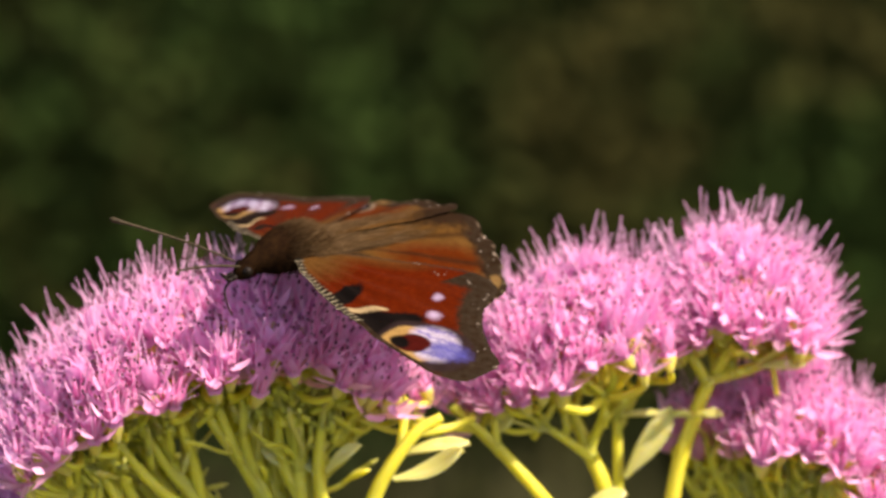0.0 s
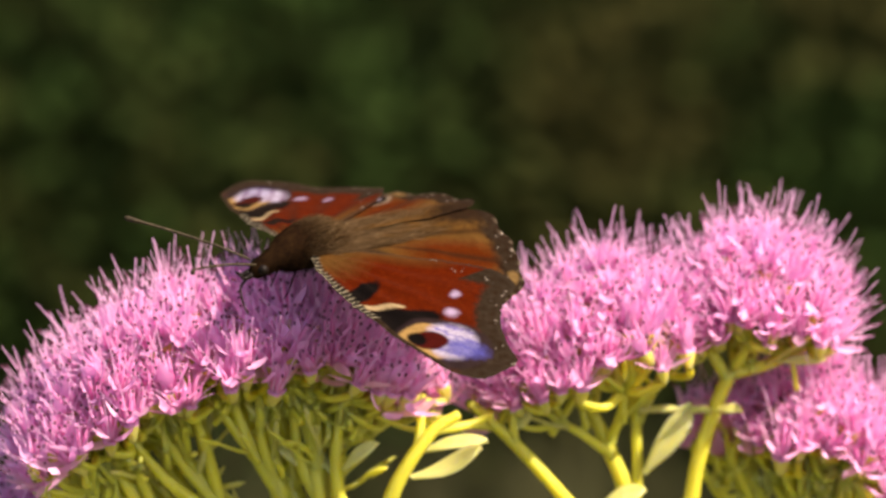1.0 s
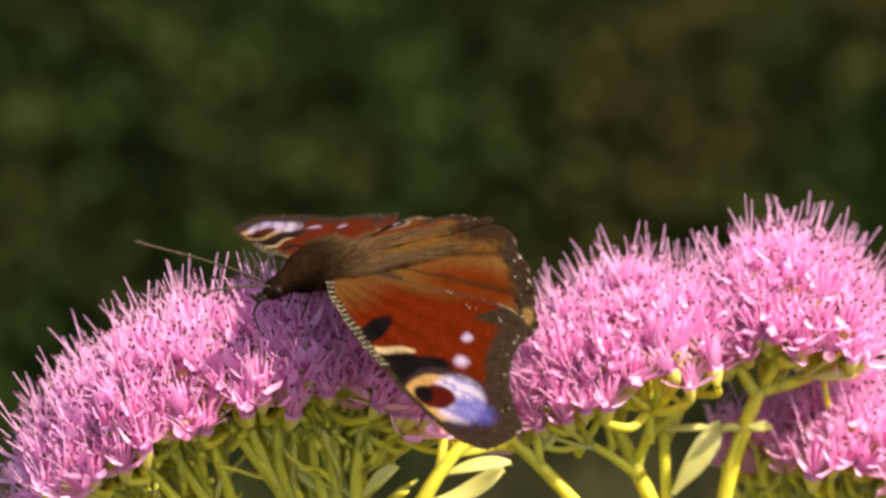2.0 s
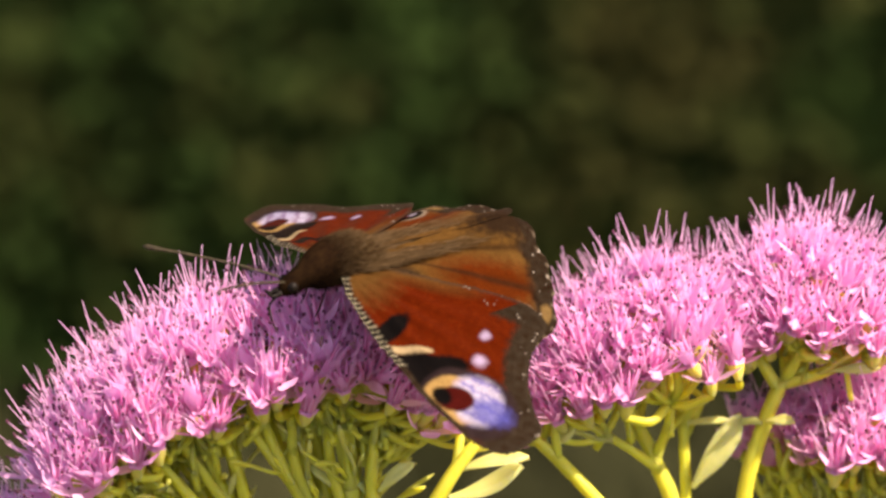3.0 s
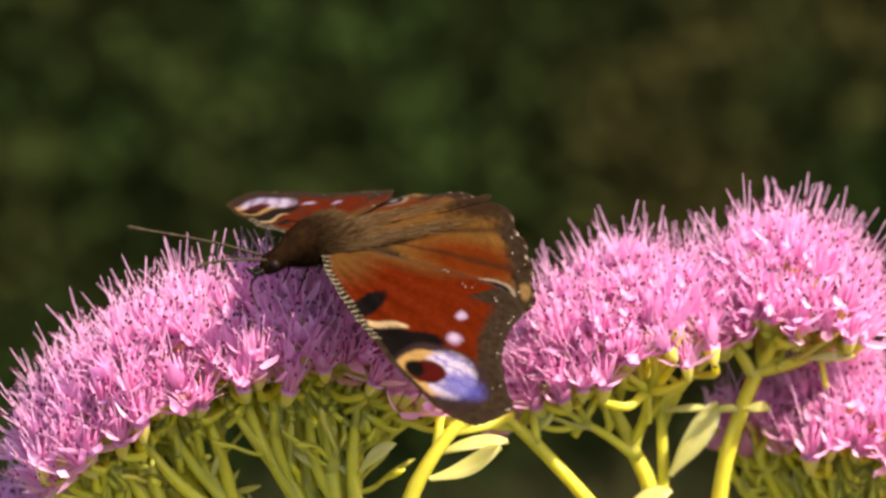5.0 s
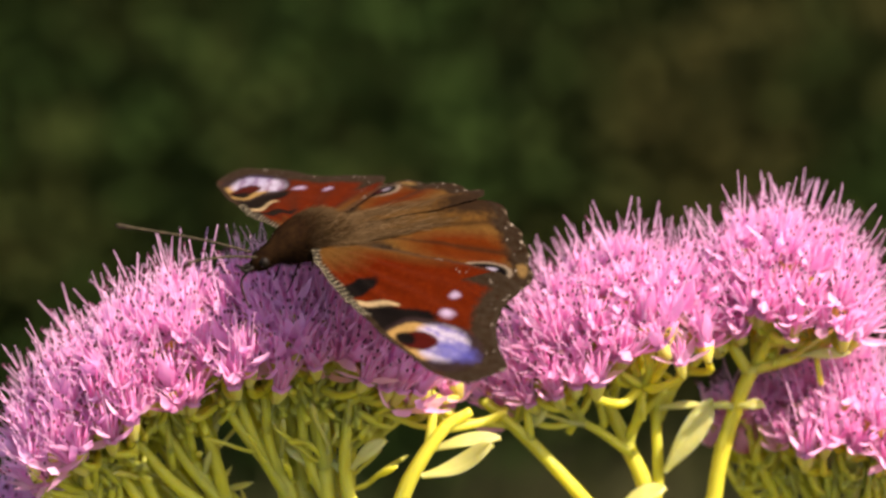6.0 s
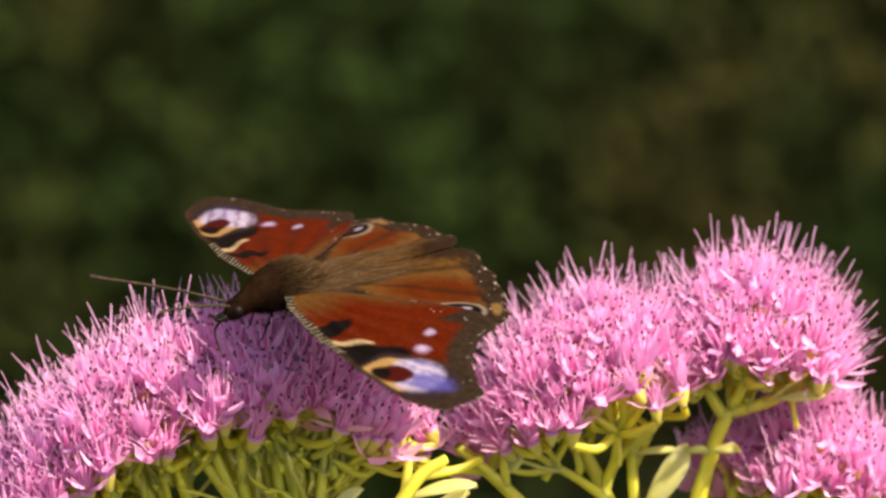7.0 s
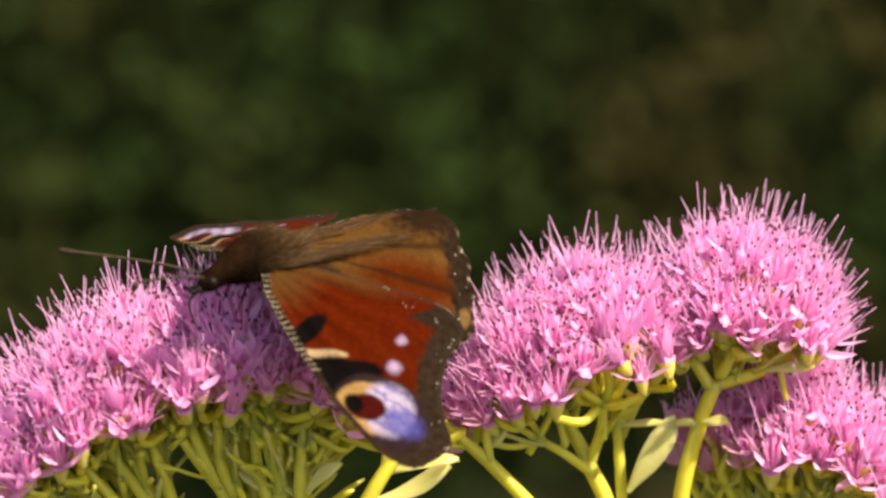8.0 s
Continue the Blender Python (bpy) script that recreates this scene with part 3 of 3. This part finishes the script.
    branches = [[(36, 6, -HEIGHT - 4, 1.95), (34, 4, -250, 1.70), (32.4, 1, -60, 1.36), (33.7, 0, -33.8, 1.10), (36.5, 0, -22.3, 1.06), (38.8, 0, -16.6, 0.94)],
                [(38.3, 0, -17.6, 0.85), (36.4, 0, -14.4, 0.77), (34.9, 0, -11.5, 0.68)], [(38.6, 0, -17.0, 0.85), (44.7, 0, -15.2, 0.81), (52.6, 1, -11.2, 0.59)], [(39.3, 0, -15.9, 0.85), (40.5, -1.5, -13.5, 0.68), (41, -2, -11.5, 0.59)],
                [(39.3, 0, -15.9, 0.77), (39, 4, -12, 0.68), (38, 7, -9.5, 0.59)], [(41, 0, -15.6, 0.68), (44, 5, -12, 0.68), (46, 8, -9.5, 0.59)], [(45, 0, -14.4, 0.68), (49, 4, -11.5, 0.59), (51, 7, -9.5, 0.51)], [(46.4, 0, -14.2, 0.68), (49.5, -1, -12, 0.51)]]
    build_stonecrop("bright pink stonecrop flower head with a tall spiky crown", h, 2.85, 3, (36, 6), branches, nodes,
                    [((36.9, -1, -21.8), (40.2, -3, -21.2), 0.9, 40, 0.05, 0.3), ((36.4, -0.5, -22), (33.4, -2, -21.4), 0.8, 20, 0.05, 0.3), ((45, -1, -15.0), (51.5, -2, -14.4), 0.8, 60, 0.03, 0.3)], 100, 10, 8)
    # the lower head behind
    h = Head([(34.6, -21.0), (38.6, -20.6), (42.5, -19.2), (47.5, -17.2), (52.5, -16.0), (57, -18), (62, -21.5), (66.5, -27), (69, -32)], 5, (1.5, 9, 11, 11), 12, (0, 4.5, 8.5, 9.5, 9), -0.6)
    nodes = auto_nodes(h, (0.12, 0.32, 0.5, 0.68, 0.86), (-0.6, 0.0, 0.6), 11.5, rng)
    build_stonecrop("deep pink stonecrop flower head standing lower behind the others", h, 3.0, 4, (52, 16), auto_branches((52, 16), nodes, rng, (51, 15, -54), 3), nodes,
                    [((46.5, 9, -36), (41.5, 8, -33.6), 1.1, 30, 0.05, 0.3)], 70, 40, 160)
    # the edge of a further head at the lower corner
    h = Head([(-76, -37), (-70, -33.5), (-63, -31.8), (-56, -32.5), (-50, -36)], -2, (10, 12, 10), 12, (6, 10, 6))
    nodes = auto_nodes(h, (0.2, 0.5, 0.8), (-0.5, 0.5), 11, rng)
    build_stonecrop("small pink stonecrop flower head low down among the stems", h, 3.5, 5, (-64, 0), auto_branches((-64, 0), nodes, rng, (-63, -2, -62), 2), nodes, [], 30, 30)


# ---- the butterfly ----
def curve_outline(points, steps=8):
    return [(p.x, p.y) for p in bend([(x, y, 0) for x, y in points], steps)]


FORE = [(4.6, 1.5), (5.8, 4.5), (5.9, 8), (5.3, 13), (4.5, 17.8), (3.5, 22), (2.0, 26), (0.6, 29.2), (-2.0, 31.6), (-4.6, 31.9), (-8.2, 30.6), (-8.9, 29.4), (-9.0, 27.4),
        (-9.9, 24.8), (-11.2, 22.2), (-13.4, 19.6), (-16.8, 17.0), (-16.2, 14.2), (-13.2, 10.9), (-8.5, 7.8), (-3, 4.4), (1.5, 1.5)]
HIND = [(1.5, 1.5), (-2, 5.5), (-7, 12), (-11, 17), (-13.4, 19.0), (-15.4, 18.2), (-16.6, 17.6), (-18.4, 16.8), (-19.2, 15.6), (-19.8, 13.8), (-21.0, 11.6), (-21.2, 9.6), (-22.3, 7.6), (-22.1, 5.2), (-22.6, 2.8), (-21.6, 0.6),
        (-18.4, -0.6), (-11, -0.2), (-4, 0.4), (0, 0.9)]


def blob(x, y, cx, cy, rx, ry, turn=0.0):
    """Under 1 within an ellipse."""
    a = radians(turn)
    dx, dy = x - cx, y - cy
    u, v = dx * math.cos(a) + dy * math.sin(a), -dx * math.sin(a) + dy * math.cos(a)
    return math.hypot(u / rx, v / ry)


def soft(d, edge):
    """1 inside (d under 1), 0 outside, blurred over edge."""
    return min(1.0, max(0.0, (1.0 - d) / edge + 0.5))


def over(a, b, k):
    return tuple(p + (q - p) * k for p, q in zip(a, b))


RED, DARK, CREAM, BLACK, BROWN = (0.064, 0.0068, 0.0011), (0.013, 0.0065, 0.003), (0.26, 0.155, 0.052), (0.003, 0.0025, 0.0025), (0.074, 0.035, 0.009)
LILAC, BLUE, MAROON, ORANGE, GREY = (0.31, 0.275, 0.35), (0.050, 0.050, 0.21), (0.040, 0.004, 0.003), (0.070, 0.0125, 0.002), (0.028, 0.020, 0.013)


def rough_edge(x, y, s=1.0, seed=0):
    return noise.noise((x * 1.3 * s, y * 1.3 * s, seed)) * 0.5 + noise.noise((x * 4 * s, y * 4 * s, seed + 3)) * 0.25


def speckled(c, x, y, edge):
    """Pale flecks near the margin: glints of light painted in among fringe scales."""
    if edge < 2.2 and x < -7 and y > 4:
        k = noise.noise((x * 1.7, y * 2.6, 21)) + 0.7 * noise.noise((x * 0.6, y * 0.6, 23)) + 0.3 * noise.noise((x * 7, y * 7, 25))
        c = over(c, (0.36, 0.30, 0.24), min(1.0, max(0.0, (k - 0.62) * 4)) * 0.8)
    return c


def fore_colour(x, y, edge, blue=0.85):
    """Scale colour of a forewing at (x, y) mm; edge: mm to the margin; blue: strength of the eye's blue."""
    r = rough_edge(x, y)
    c = over(RED, (0.098, 0.013, 0.0022), max(0.0, r))
    # veins that run out from the root
    a = math.atan2(y - 2, 6 - x)
    c = over(c, (0.045, 0.005, 0.001), 0.35 * max(0.0, math.cos(a * 26)) ** 12)
    # dusky root and brown hair behind it
    c = over(c, BROWN, soft(math.hypot(x - 3, y - 1.5) / (5.5 + 2 * r), 0.8) * 0.9)
    c = over(c, BROWN, soft(blob(x, y, -3.0, 4.0, 8, 1.8, -38), 0.9) * 0.8)
    # black bar in the cell, cream and the large black patch
    c = over(c, BLACK, soft(blob(x, y, 2.8, 11.6, 3.3, 1.25, 24) + 0.2 * r, 0.25))
    c = over(c, (0.29, 0.21, 0.11), soft(blob(x, y, 2.4, 14.9, 3.3, 0.62, -18) + 0.25 * r, 0.35))
    c = over(c, BLACK, soft(blob(x, y, 2.6, 18.2, 3.8, 3.0, -12) + 0.12 * r, 0.2))
    c = over(c, BLACK, soft(blob(x, y, -1.0, 18.4, 3.4, 1.7, -14) + 0.15 * r, 0.3))
    # grey-brown outer margin, widest round the tip
    band = 3.2 if y < 24 else 4.2
    if y > 13 and x < 1.5:
        c = over(c, over(DARK, GREY, 0.5 + r), soft(edge / band + 0.3 * r, 0.3) * min(1.0, max(0.0, (1.2 - x) * 0.5)))
    # the eye
    c = over(c, (0.020, 0.012, 0.012), soft(blob(x, y, -1.7, 24.1, 6.1, 4.9, -38), 0.14))
    c = over(c, CREAM, soft(blob(x, y, -0.1, 23.1, 3.9, 3.4, -30) + 0.05 * r, 0.12))
    pearl = over(LILAC, over((0.17, 0.10, 0.12), (0.13, 0.12, 0.30), blue), max(0.0, math.sin((x * 0.8 + y * 0.6) * 3.6 + 4 * r)) * 0.95)
    c = over(c, pearl, soft(blob(x, y, -2.7, 24.0, 3.3, 3.6, -35) + 0.1 * r, 0.3))
    c = over(c, BLUE, soft(blob(x, y, -3.6, 26.1, 2.6, 1.9, -38) + 0.4 * r, 0.7) * blue)
    c = over(c, MAROON, soft(blob(x, y, -0.1, 22.9, 2.5, 1.75, -20) + 0.1 * r, 0.2))
    c = over(c, BLACK, soft(blob(x, y, 1.2, 22.0, 1.2, 1.3, 0) + 0.1 * r, 0.4))
    c = over(c, CREAM, soft(blob(x, y, 1.7, 25.2, 1.3, 0.7, 40) + 0.1 * r, 0.4) * 0.8)
    # two pearly spots
    for cx, cy, q in ((-8.4, 15.9, 0.62), (-5.9, 19.0, 0.85)):
        c = over(c, (0.29, 0.22, 0.32), soft(blob(x, y, cx, cy, q, q * 0.9) + 0.4 * r, 1.1))
    c = over(c, GREY, soft(edge / 0.5, 0.8) * 0.6)
    # finely barred leading edge
    if x > 1.5 and edge < 1.6 and 2 < y < 17:
        bar = 0.5 + 0.5 * math.sin(y * 8.6 + x * 2.0 + 2.5 * r)
        c = over(c, over(BLACK, (0.27, 0.23, 0.15), bar ** 6), soft(edge / 0.95, 0.4))
    elif x > 0.5 and edge < 1.2 and y >= 17:
        c = over(c, over(DARK, GREY, 0.5 + r), soft(edge / 0.8, 0.5))
    return speckled(c, x, y, edge) if x < -3 else c


def hind_colour(x, y, edge):
    r = rough_edge(x, y, 1.0, 7)
    c = over(BROWN, (0.096, 0.045, 0.011), 0.5 + r)
    # orange field
    c = over(c, ORANGE, soft(blob(x, y, -13.6, 8.4, 6.8, 3.3, -28) + 0.3 * r, 0.8))
    a = math.atan2(y + 1, 2 - x)
    c = over(c, (0.020, 0.009, 0.004), 0.75 * max(0.0, math.cos(a * 24)) ** 6)
    c = over(c, (0.010, 0.006, 0.004), soft(blob(x, y, -19.5, 0.6, 5.5, 2.6, -12) + 0.7 * r, 0.9) * 0.9)
    # dark margin
    c = over(c, over(DARK, GREY, 0.4 + r), soft(edge / 2.7 + 0.3 * r, 0.4) * (1.0 if x < -21 else min(1.0, max(0.0, (y - 1.5) / 3))))
    # the eye
    c = over(c, (0.22, 0.18, 0.13), soft(blob(x, y, -13.5, 13.4, 3.3, 2.1, -20) + 0.15 * r, 0.2) * 0.8)
    c = over(c, BLACK, soft(blob(x, y, -13.4, 13.4, 3.0, 1.8, -20), 0.2))
    c = over(c, BLUE, soft(blob(x, y, -13.2, 13.6, 1.1, 0.45, -20) + 0.3 * r, 0.6) * 0.25)
    c = over(c, MAROON, soft(blob(x, y, -12.6, 13.4, 1.8, 1.0, -20) + 0.3 * r, 0.6) * 0.8)
    c = over(c, LILAC, soft(blob(x, y, -14.4, 13.3, 0.7, 0.4, -20) + 0.5 * r, 0.7) * 0.8)
    c = over(c, CREAM, soft(blob(x, y, -18.2, 14.6, 1.4, 0.7, 60) + 0.5 * r, 0.6) * 0.5)
    c = over(c, (0.16, 0.12, 0.08), soft(edge / 0.35, 0.8) * (0.6 if y > 2.5 else 0.0) * max(0.0, math.sin(x * 3.1 + y * 2.3)))
    return speckled(c, x, y, edge)


def wing_mesh(name, outline, colour, side, camber):
    """A thin wing cut from a fine grid, its scales coloured point by point."""
    poly = curve_outline(outline, 14)
    poly = [(x + 0.28 * noise.noise((x * 3.1, y * 3.1, 5)), y + 0.28 * noise.noise((x * 3.1, y * 3.1, 8))) for x, y in poly]
    px, py = np.array([p[0] for p in poly]), np.array([p[1] for p in poly])
    qx, qy = np.roll(px, -1), np.roll(py, -1)
    step = 0.2

    def margin(x, y):
        dx, dy = qx - px, qy - py
        t = np.clip(((x - px) * dx + (y - py) * dy) / (dx * dx + dy * dy + 1e-9), 0, 1)
        ex, ey = px + t * dx, py + t * dy
        d = np.hypot(x - ex, y - ey)
        k = int(d.argmin())
        cross = ((py > y) != (qy > y)) & (x < (qx - px) * (y - py) / (qy - py + 1e-12) + px)
        return float(d[k]), bool(cross.sum() % 2), float(ex[k]), float(ey[k])

    xs = np.arange(px.min() - step, px.max() + step * 2, step)
    ys = np.arange(py.min() - step, py.max() + step * 2, step)
    info = {}
    inside = np.zeros((len(xs), len(ys)), bool)
    for i, x in enumerate(xs):
        for j, y in enumerate(ys):
            d, inn, ex, ey = margin(x, y)
            info[i, j] = (d, inn, ex, ey)
            inside[i, j] = inn
    index, points, colours = {}, [], []

    def corner(i, j):
        if (i, j) not in index:
            d, inn, ex, ey = info[i, j]
            x, y = (xs[i], ys[j]) if inn else (ex, ey)
            a = math.atan2(y - 1, 5 - x)
            r = math.hypot(x - 4, y - 1.5)
            z = camber * (r / 30) ** 2 * 3.0 + 0.16 * math.sin(a * 26) * min(1, r / 8) + 0.25 * noise.noise((x * 0.25, y * 0.25, 2))
            index[i, j] = len(points)
            points.append((x * MM, side * (y * 1.025 - 1.5) * MM, z * MM))
            colours.append((*colour(x, y, d if inn else 0.0), 1.0))
        return index[i, j]

    faces = []
    for i in range(len(xs) - 1):
        for j in range(len(ys) - 1):
            if inside[i:i + 2, j:j + 2].sum() >= 2:
                q = (corner(i, j), corner(i + 1, j), corner(i + 1, j + 1), corner(i, j + 1))
                faces.append(q if side > 0 else q[::-1])
    me = bpy.data.meshes.new(name)
    me.from_pydata(points, [], faces)
    layer = me.color_attributes.new("scales", "FLOAT_COLOR", "POINT")
    layer.data.foreach_set("color", np.array(colours, np.float32).ravel())
    me.polygons.foreach_set("use_smooth", [True] * len(me.polygons))
    me.materials.append(WING)
    me.update()
    return me


HINGE = {1: (0, 1.5 * MM, 1.0 * MM), -1: (0, -1.5 * MM, 1.0 * MM)}


SOCKET = {1: (12.0, 0.7, 0.0), -1: (12.0, -0.7, 0.0)}


def build_butterfly():
    rng = random.Random(4)
    feelers = {}
    b = tagged(new("butterfly"), "peacock butterfly with open russet wings and blue eyespots", "butterfly")
    b.matrix_basis = BUTTERFLY
    s = Shape()
    spine = [(12.3, -2.0), (11.9, -1.7), (11.1, -1.2), (10.2, -0.6), (9.2, -0.2), (7.8, 0.3), (6, 0.8), (4, 1.1), (2, 1.0), (0.2, 0.6), (-1.2, -0.3), (-3, -1.2), (-6, -2.0), (-9, -2.6), (-12, -3.1), (-14.2, -3.4), (-15.2, -3.6)]
    thick = [0.25, 0.85, 1.25, 1.35, 1.5, 2.3, 2.8, 3.0, 2.8, 2.2, 1.8, 1.9, 2.0, 1.8, 1.5, 0.8, 0.2]
    s.tube([(x, 0, z) for x, z in spine], thick, 14)
    part("body", s.mesh("body", BODY), b, None, "dark brown hairy body")
    f = Shape()
    for i in range(12000):
        x = rng.triangular(-4, 12, 5)
        r = float(np.interp(-x, [-q[0] for q in spine], thick))
        z = float(np.interp(-x, [-q[0] for q in spine], [q[1] for q in spine]))
        a = rng.uniform(-2.6, 2.6)
        n = Vector((0, math.sin(a), math.cos(a)))
        p = Vector((x, 0, z)) + n * r * 0.95
        way = (n * rng.uniform(0.2, 0.6) + Vector((rng.uniform(-1.3, -0.4), rng.gauss(0, 0.2), rng.gauss(0, 0.15)))).normalized()
        ln = rng.uniform(0.5, 1.3) * (0.6 if x > 9 else 1.0)
        f.tube([p, p + way * ln * 0.6, p + way * ln + Vector((-0.15, 0, 0.02))], [0.022, 0.018, 0.005], 3, closed=False)
    # long hair over the wing roots
    for i in range(7000):
        sd = rng.choice((-1, 1))
        p = Vector((rng.triangular(-16, 3.5, 1.5), sd * rng.uniform(0.0, 3.4), rng.uniform(0.4, 0.95)))
        way = Vector((rng.uniform(-1, -0.6), sd * rng.uniform(0.0, 0.35), rng.uniform(-0.08, 0.04))).normalized()
        ln = rng.uniform(1.0, 2.6)
        f.tube([p, p + way * ln * 0.6, p + way * ln], [0.018, 0.014, 0.004], 3, closed=False)
    tagged(part("fur", f.mesh("fur", FUR), b, None, "brown hair with a golden sheen"), kind="stuff")
    for sd in (1, -1):
        e = Shape()
        e.ball((11.0, sd * 0.95, -0.8), 0.72, 0, 10, 8)
        part("eye", e.mesh("eye", EYE), b)
        tip = (26.7, -7.8, 5.7) if sd < 0 else (23.4, 4.6, 3.4)
        a = Shape()
        line = bend([(12.0, sd * 0.7, 0.0), (16.5, sd * 0.7 + (tip[1] - sd * 0.7) * 0.28, 2.2 if sd < 0 else 1.6), (22, sd * 0.7 + (tip[1] - sd * 0.7) * 0.64, 4.3 if sd < 0 else 2.9), tip], 10)
        radii = [0.16 + (0.02 if k % 2 else 0) + (0.22 * max(0, (k / (len(line) - 1) - 0.86) / 0.14) ** 0.6) for k in range(len(line))]
        radii[-1] = 0.16
        a.tube([p - Vector(SOCKET[sd]) for p in line], radii, 6)
        feelers[sd] = part("antenna", a.mesh("antenna", HORN), b, pose(*(q * MM for q in SOCKET[sd])), "thin dark antenna with a pale clubbed tip")
        p = Shape()
        line = bend([(12.3, sd * 0.4, -1.6), (13.4, sd * 0.5, -1.8), (14.2, sd * 0.5, -1.2)], 4)
        p.tube(line, taper(len(line), 0.45, 0.12), 6)
        part("palp", p.mesh("palp", EYE), b)
        for x0, x1, out in ((6, 7.5, 0.4), (2.5, 1.0, 0.8)):
            g = Shape()
            line = bend([(x0, sd * 1.6, -1.0), (x0 + (x1 - x0) * 0.4, sd * (1.6 + out * 0.6), -1.4), (x1, sd * (1.4 + out), -4.2), (x1 + 0.6, sd * (1.4 + out), -5.4)], 5)
            g.tube(line, taper(len(line), 0.16, 0.07), 6)
            part("leg", g.mesh("leg", BODY), b)
    g = Shape()
    line = bend([(12.6, 0, -2.1), (13.6, 0, -3.4), (13.2, 0.2, -5.6), (12.4, 0.3, -7.4)], 6)
    g.tube(line, taper(len(line), 0.2, 0.09), 6)
    part("proboscis", g.mesh("proboscis", HORN), b)
    wings = {}
    for sd in (1, -1):
        # far eyespot painted with less blue, as its shimmer fades at that viewing angle
        fore = part("forewing", wing_mesh("forewing", FORE, lambda x, y, e: fore_colour(x, y, e, 0.8 if sd > 0 else 0.2), sd, 0.1), b, None, "russet forewing with a blue and yellow eyespot")
        hind = part("hindwing", wing_mesh("hindwing", HIND, hind_colour, sd, 0.1), b, None, "brown and orange hindwing with a dark eyespot")
        wings[sd] = (fore, hind)
    return b, wings, feelers


BUTTERFLY = pose(-0.01388, -0.02150, 0.50524, -17.74, 5.03, -147.42)

build_ground()
build_hedge("tall dark green hedge in shade behind the flowers", pose(0, 1.9, 0), 2.6, 2.3, 0.42, 52000, (-0.65, 0.55))
build_grass()
build_flowers()
butterfly, wings, feelers = build_butterfly()

# seconds, then in degrees: droop of the near wings, of the far wings, sweep of the near forewing, of the far forewing
FLAP = [(0, -8.2, -18.8, 2.5, 2.5), (0.5, -6.6, -17.3, 2.0, 1.5), (1, -7.8, -16.5, 2.5, 1.5), (1.5, -4.3, -13.8, 1.0, 0.5), (1.7, -11.3, -16.8, 1.2, 0.5),
        (2.2, -26, -21, 2.0, 0), (2.5, -13, -15.5, 1.5, 0), (2.8, -21.5, -18, 2.0, -0.3), (3.0, -25.3, -20.7, 2.5, -0.5), (3.2, -21.5, -18.5, 2.3, -0.7),
        (3.5, -14.2, -14.4, 2.0, -1.0), (3.75, -28, -19.5, 3.0, -2.0), (4.0, -38.0, -20.0, 3.2, -2.8), (4.2, -28, -18.7, 1.8, -2.0), (4.5, -19.9, -18.9, -0.5, -1.0),
        (4.7, -19.0, -18.0, -0.7, -0.8), (5.0, -23, -19.3, -0.5, -1.0), (5.4, -12, -16.5, -2.0, -1.3), (5.8, -5.0, -15.2, -3.0, -1.5), (6, -9.1, -14.5, -3.0, -1.5),
        (6.5, -11.7, -13.5, -3.0, -1.5), (7, -4.1, -8.8, -3.0, -2.5), (7.5, -24, -17.2, 1.0, -2.0), (7.8, -34.5, -22.8, 2.2, -1.6), (8, -35.0, -23.3, 2.5, -1.5)]
# seconds and degrees by which the far antenna dips
FEELER = [(0, 0), (1.5, 0), (3.0, 5.5), (3.5, 6), (4.5, 7), (6, 8), (6.5, 8), (7.5, 9), (8, 9.5)]


def motions():
    for sd, col in ((1, 1), (-1, 2)):
        for i, wing in enumerate(wings[sd]):
            x, y, z = HINGE[sd]
            rows = []
            for r in FLAP:
                sweep = pose(3 * MM, 0, 0, 0, 0, sd * (r[col + 2] - 1.7)) @ pose(-3 * MM, 0, 0) if i == 0 else Matrix()
                rows.append((r[0], pose(x, y, z - 0.00035 * i, sd * (r[col] - (1.0 if sd > 0 else 3.0) * i)) @ sweep))
            walk(wing, rows)
    x, y, z = (q * MM for q in SOCKET[-1])
    walk(feelers[-1], [(t, pose(x, y, z, 0, dip, 0)) for t, dip in FEELER])


motions()
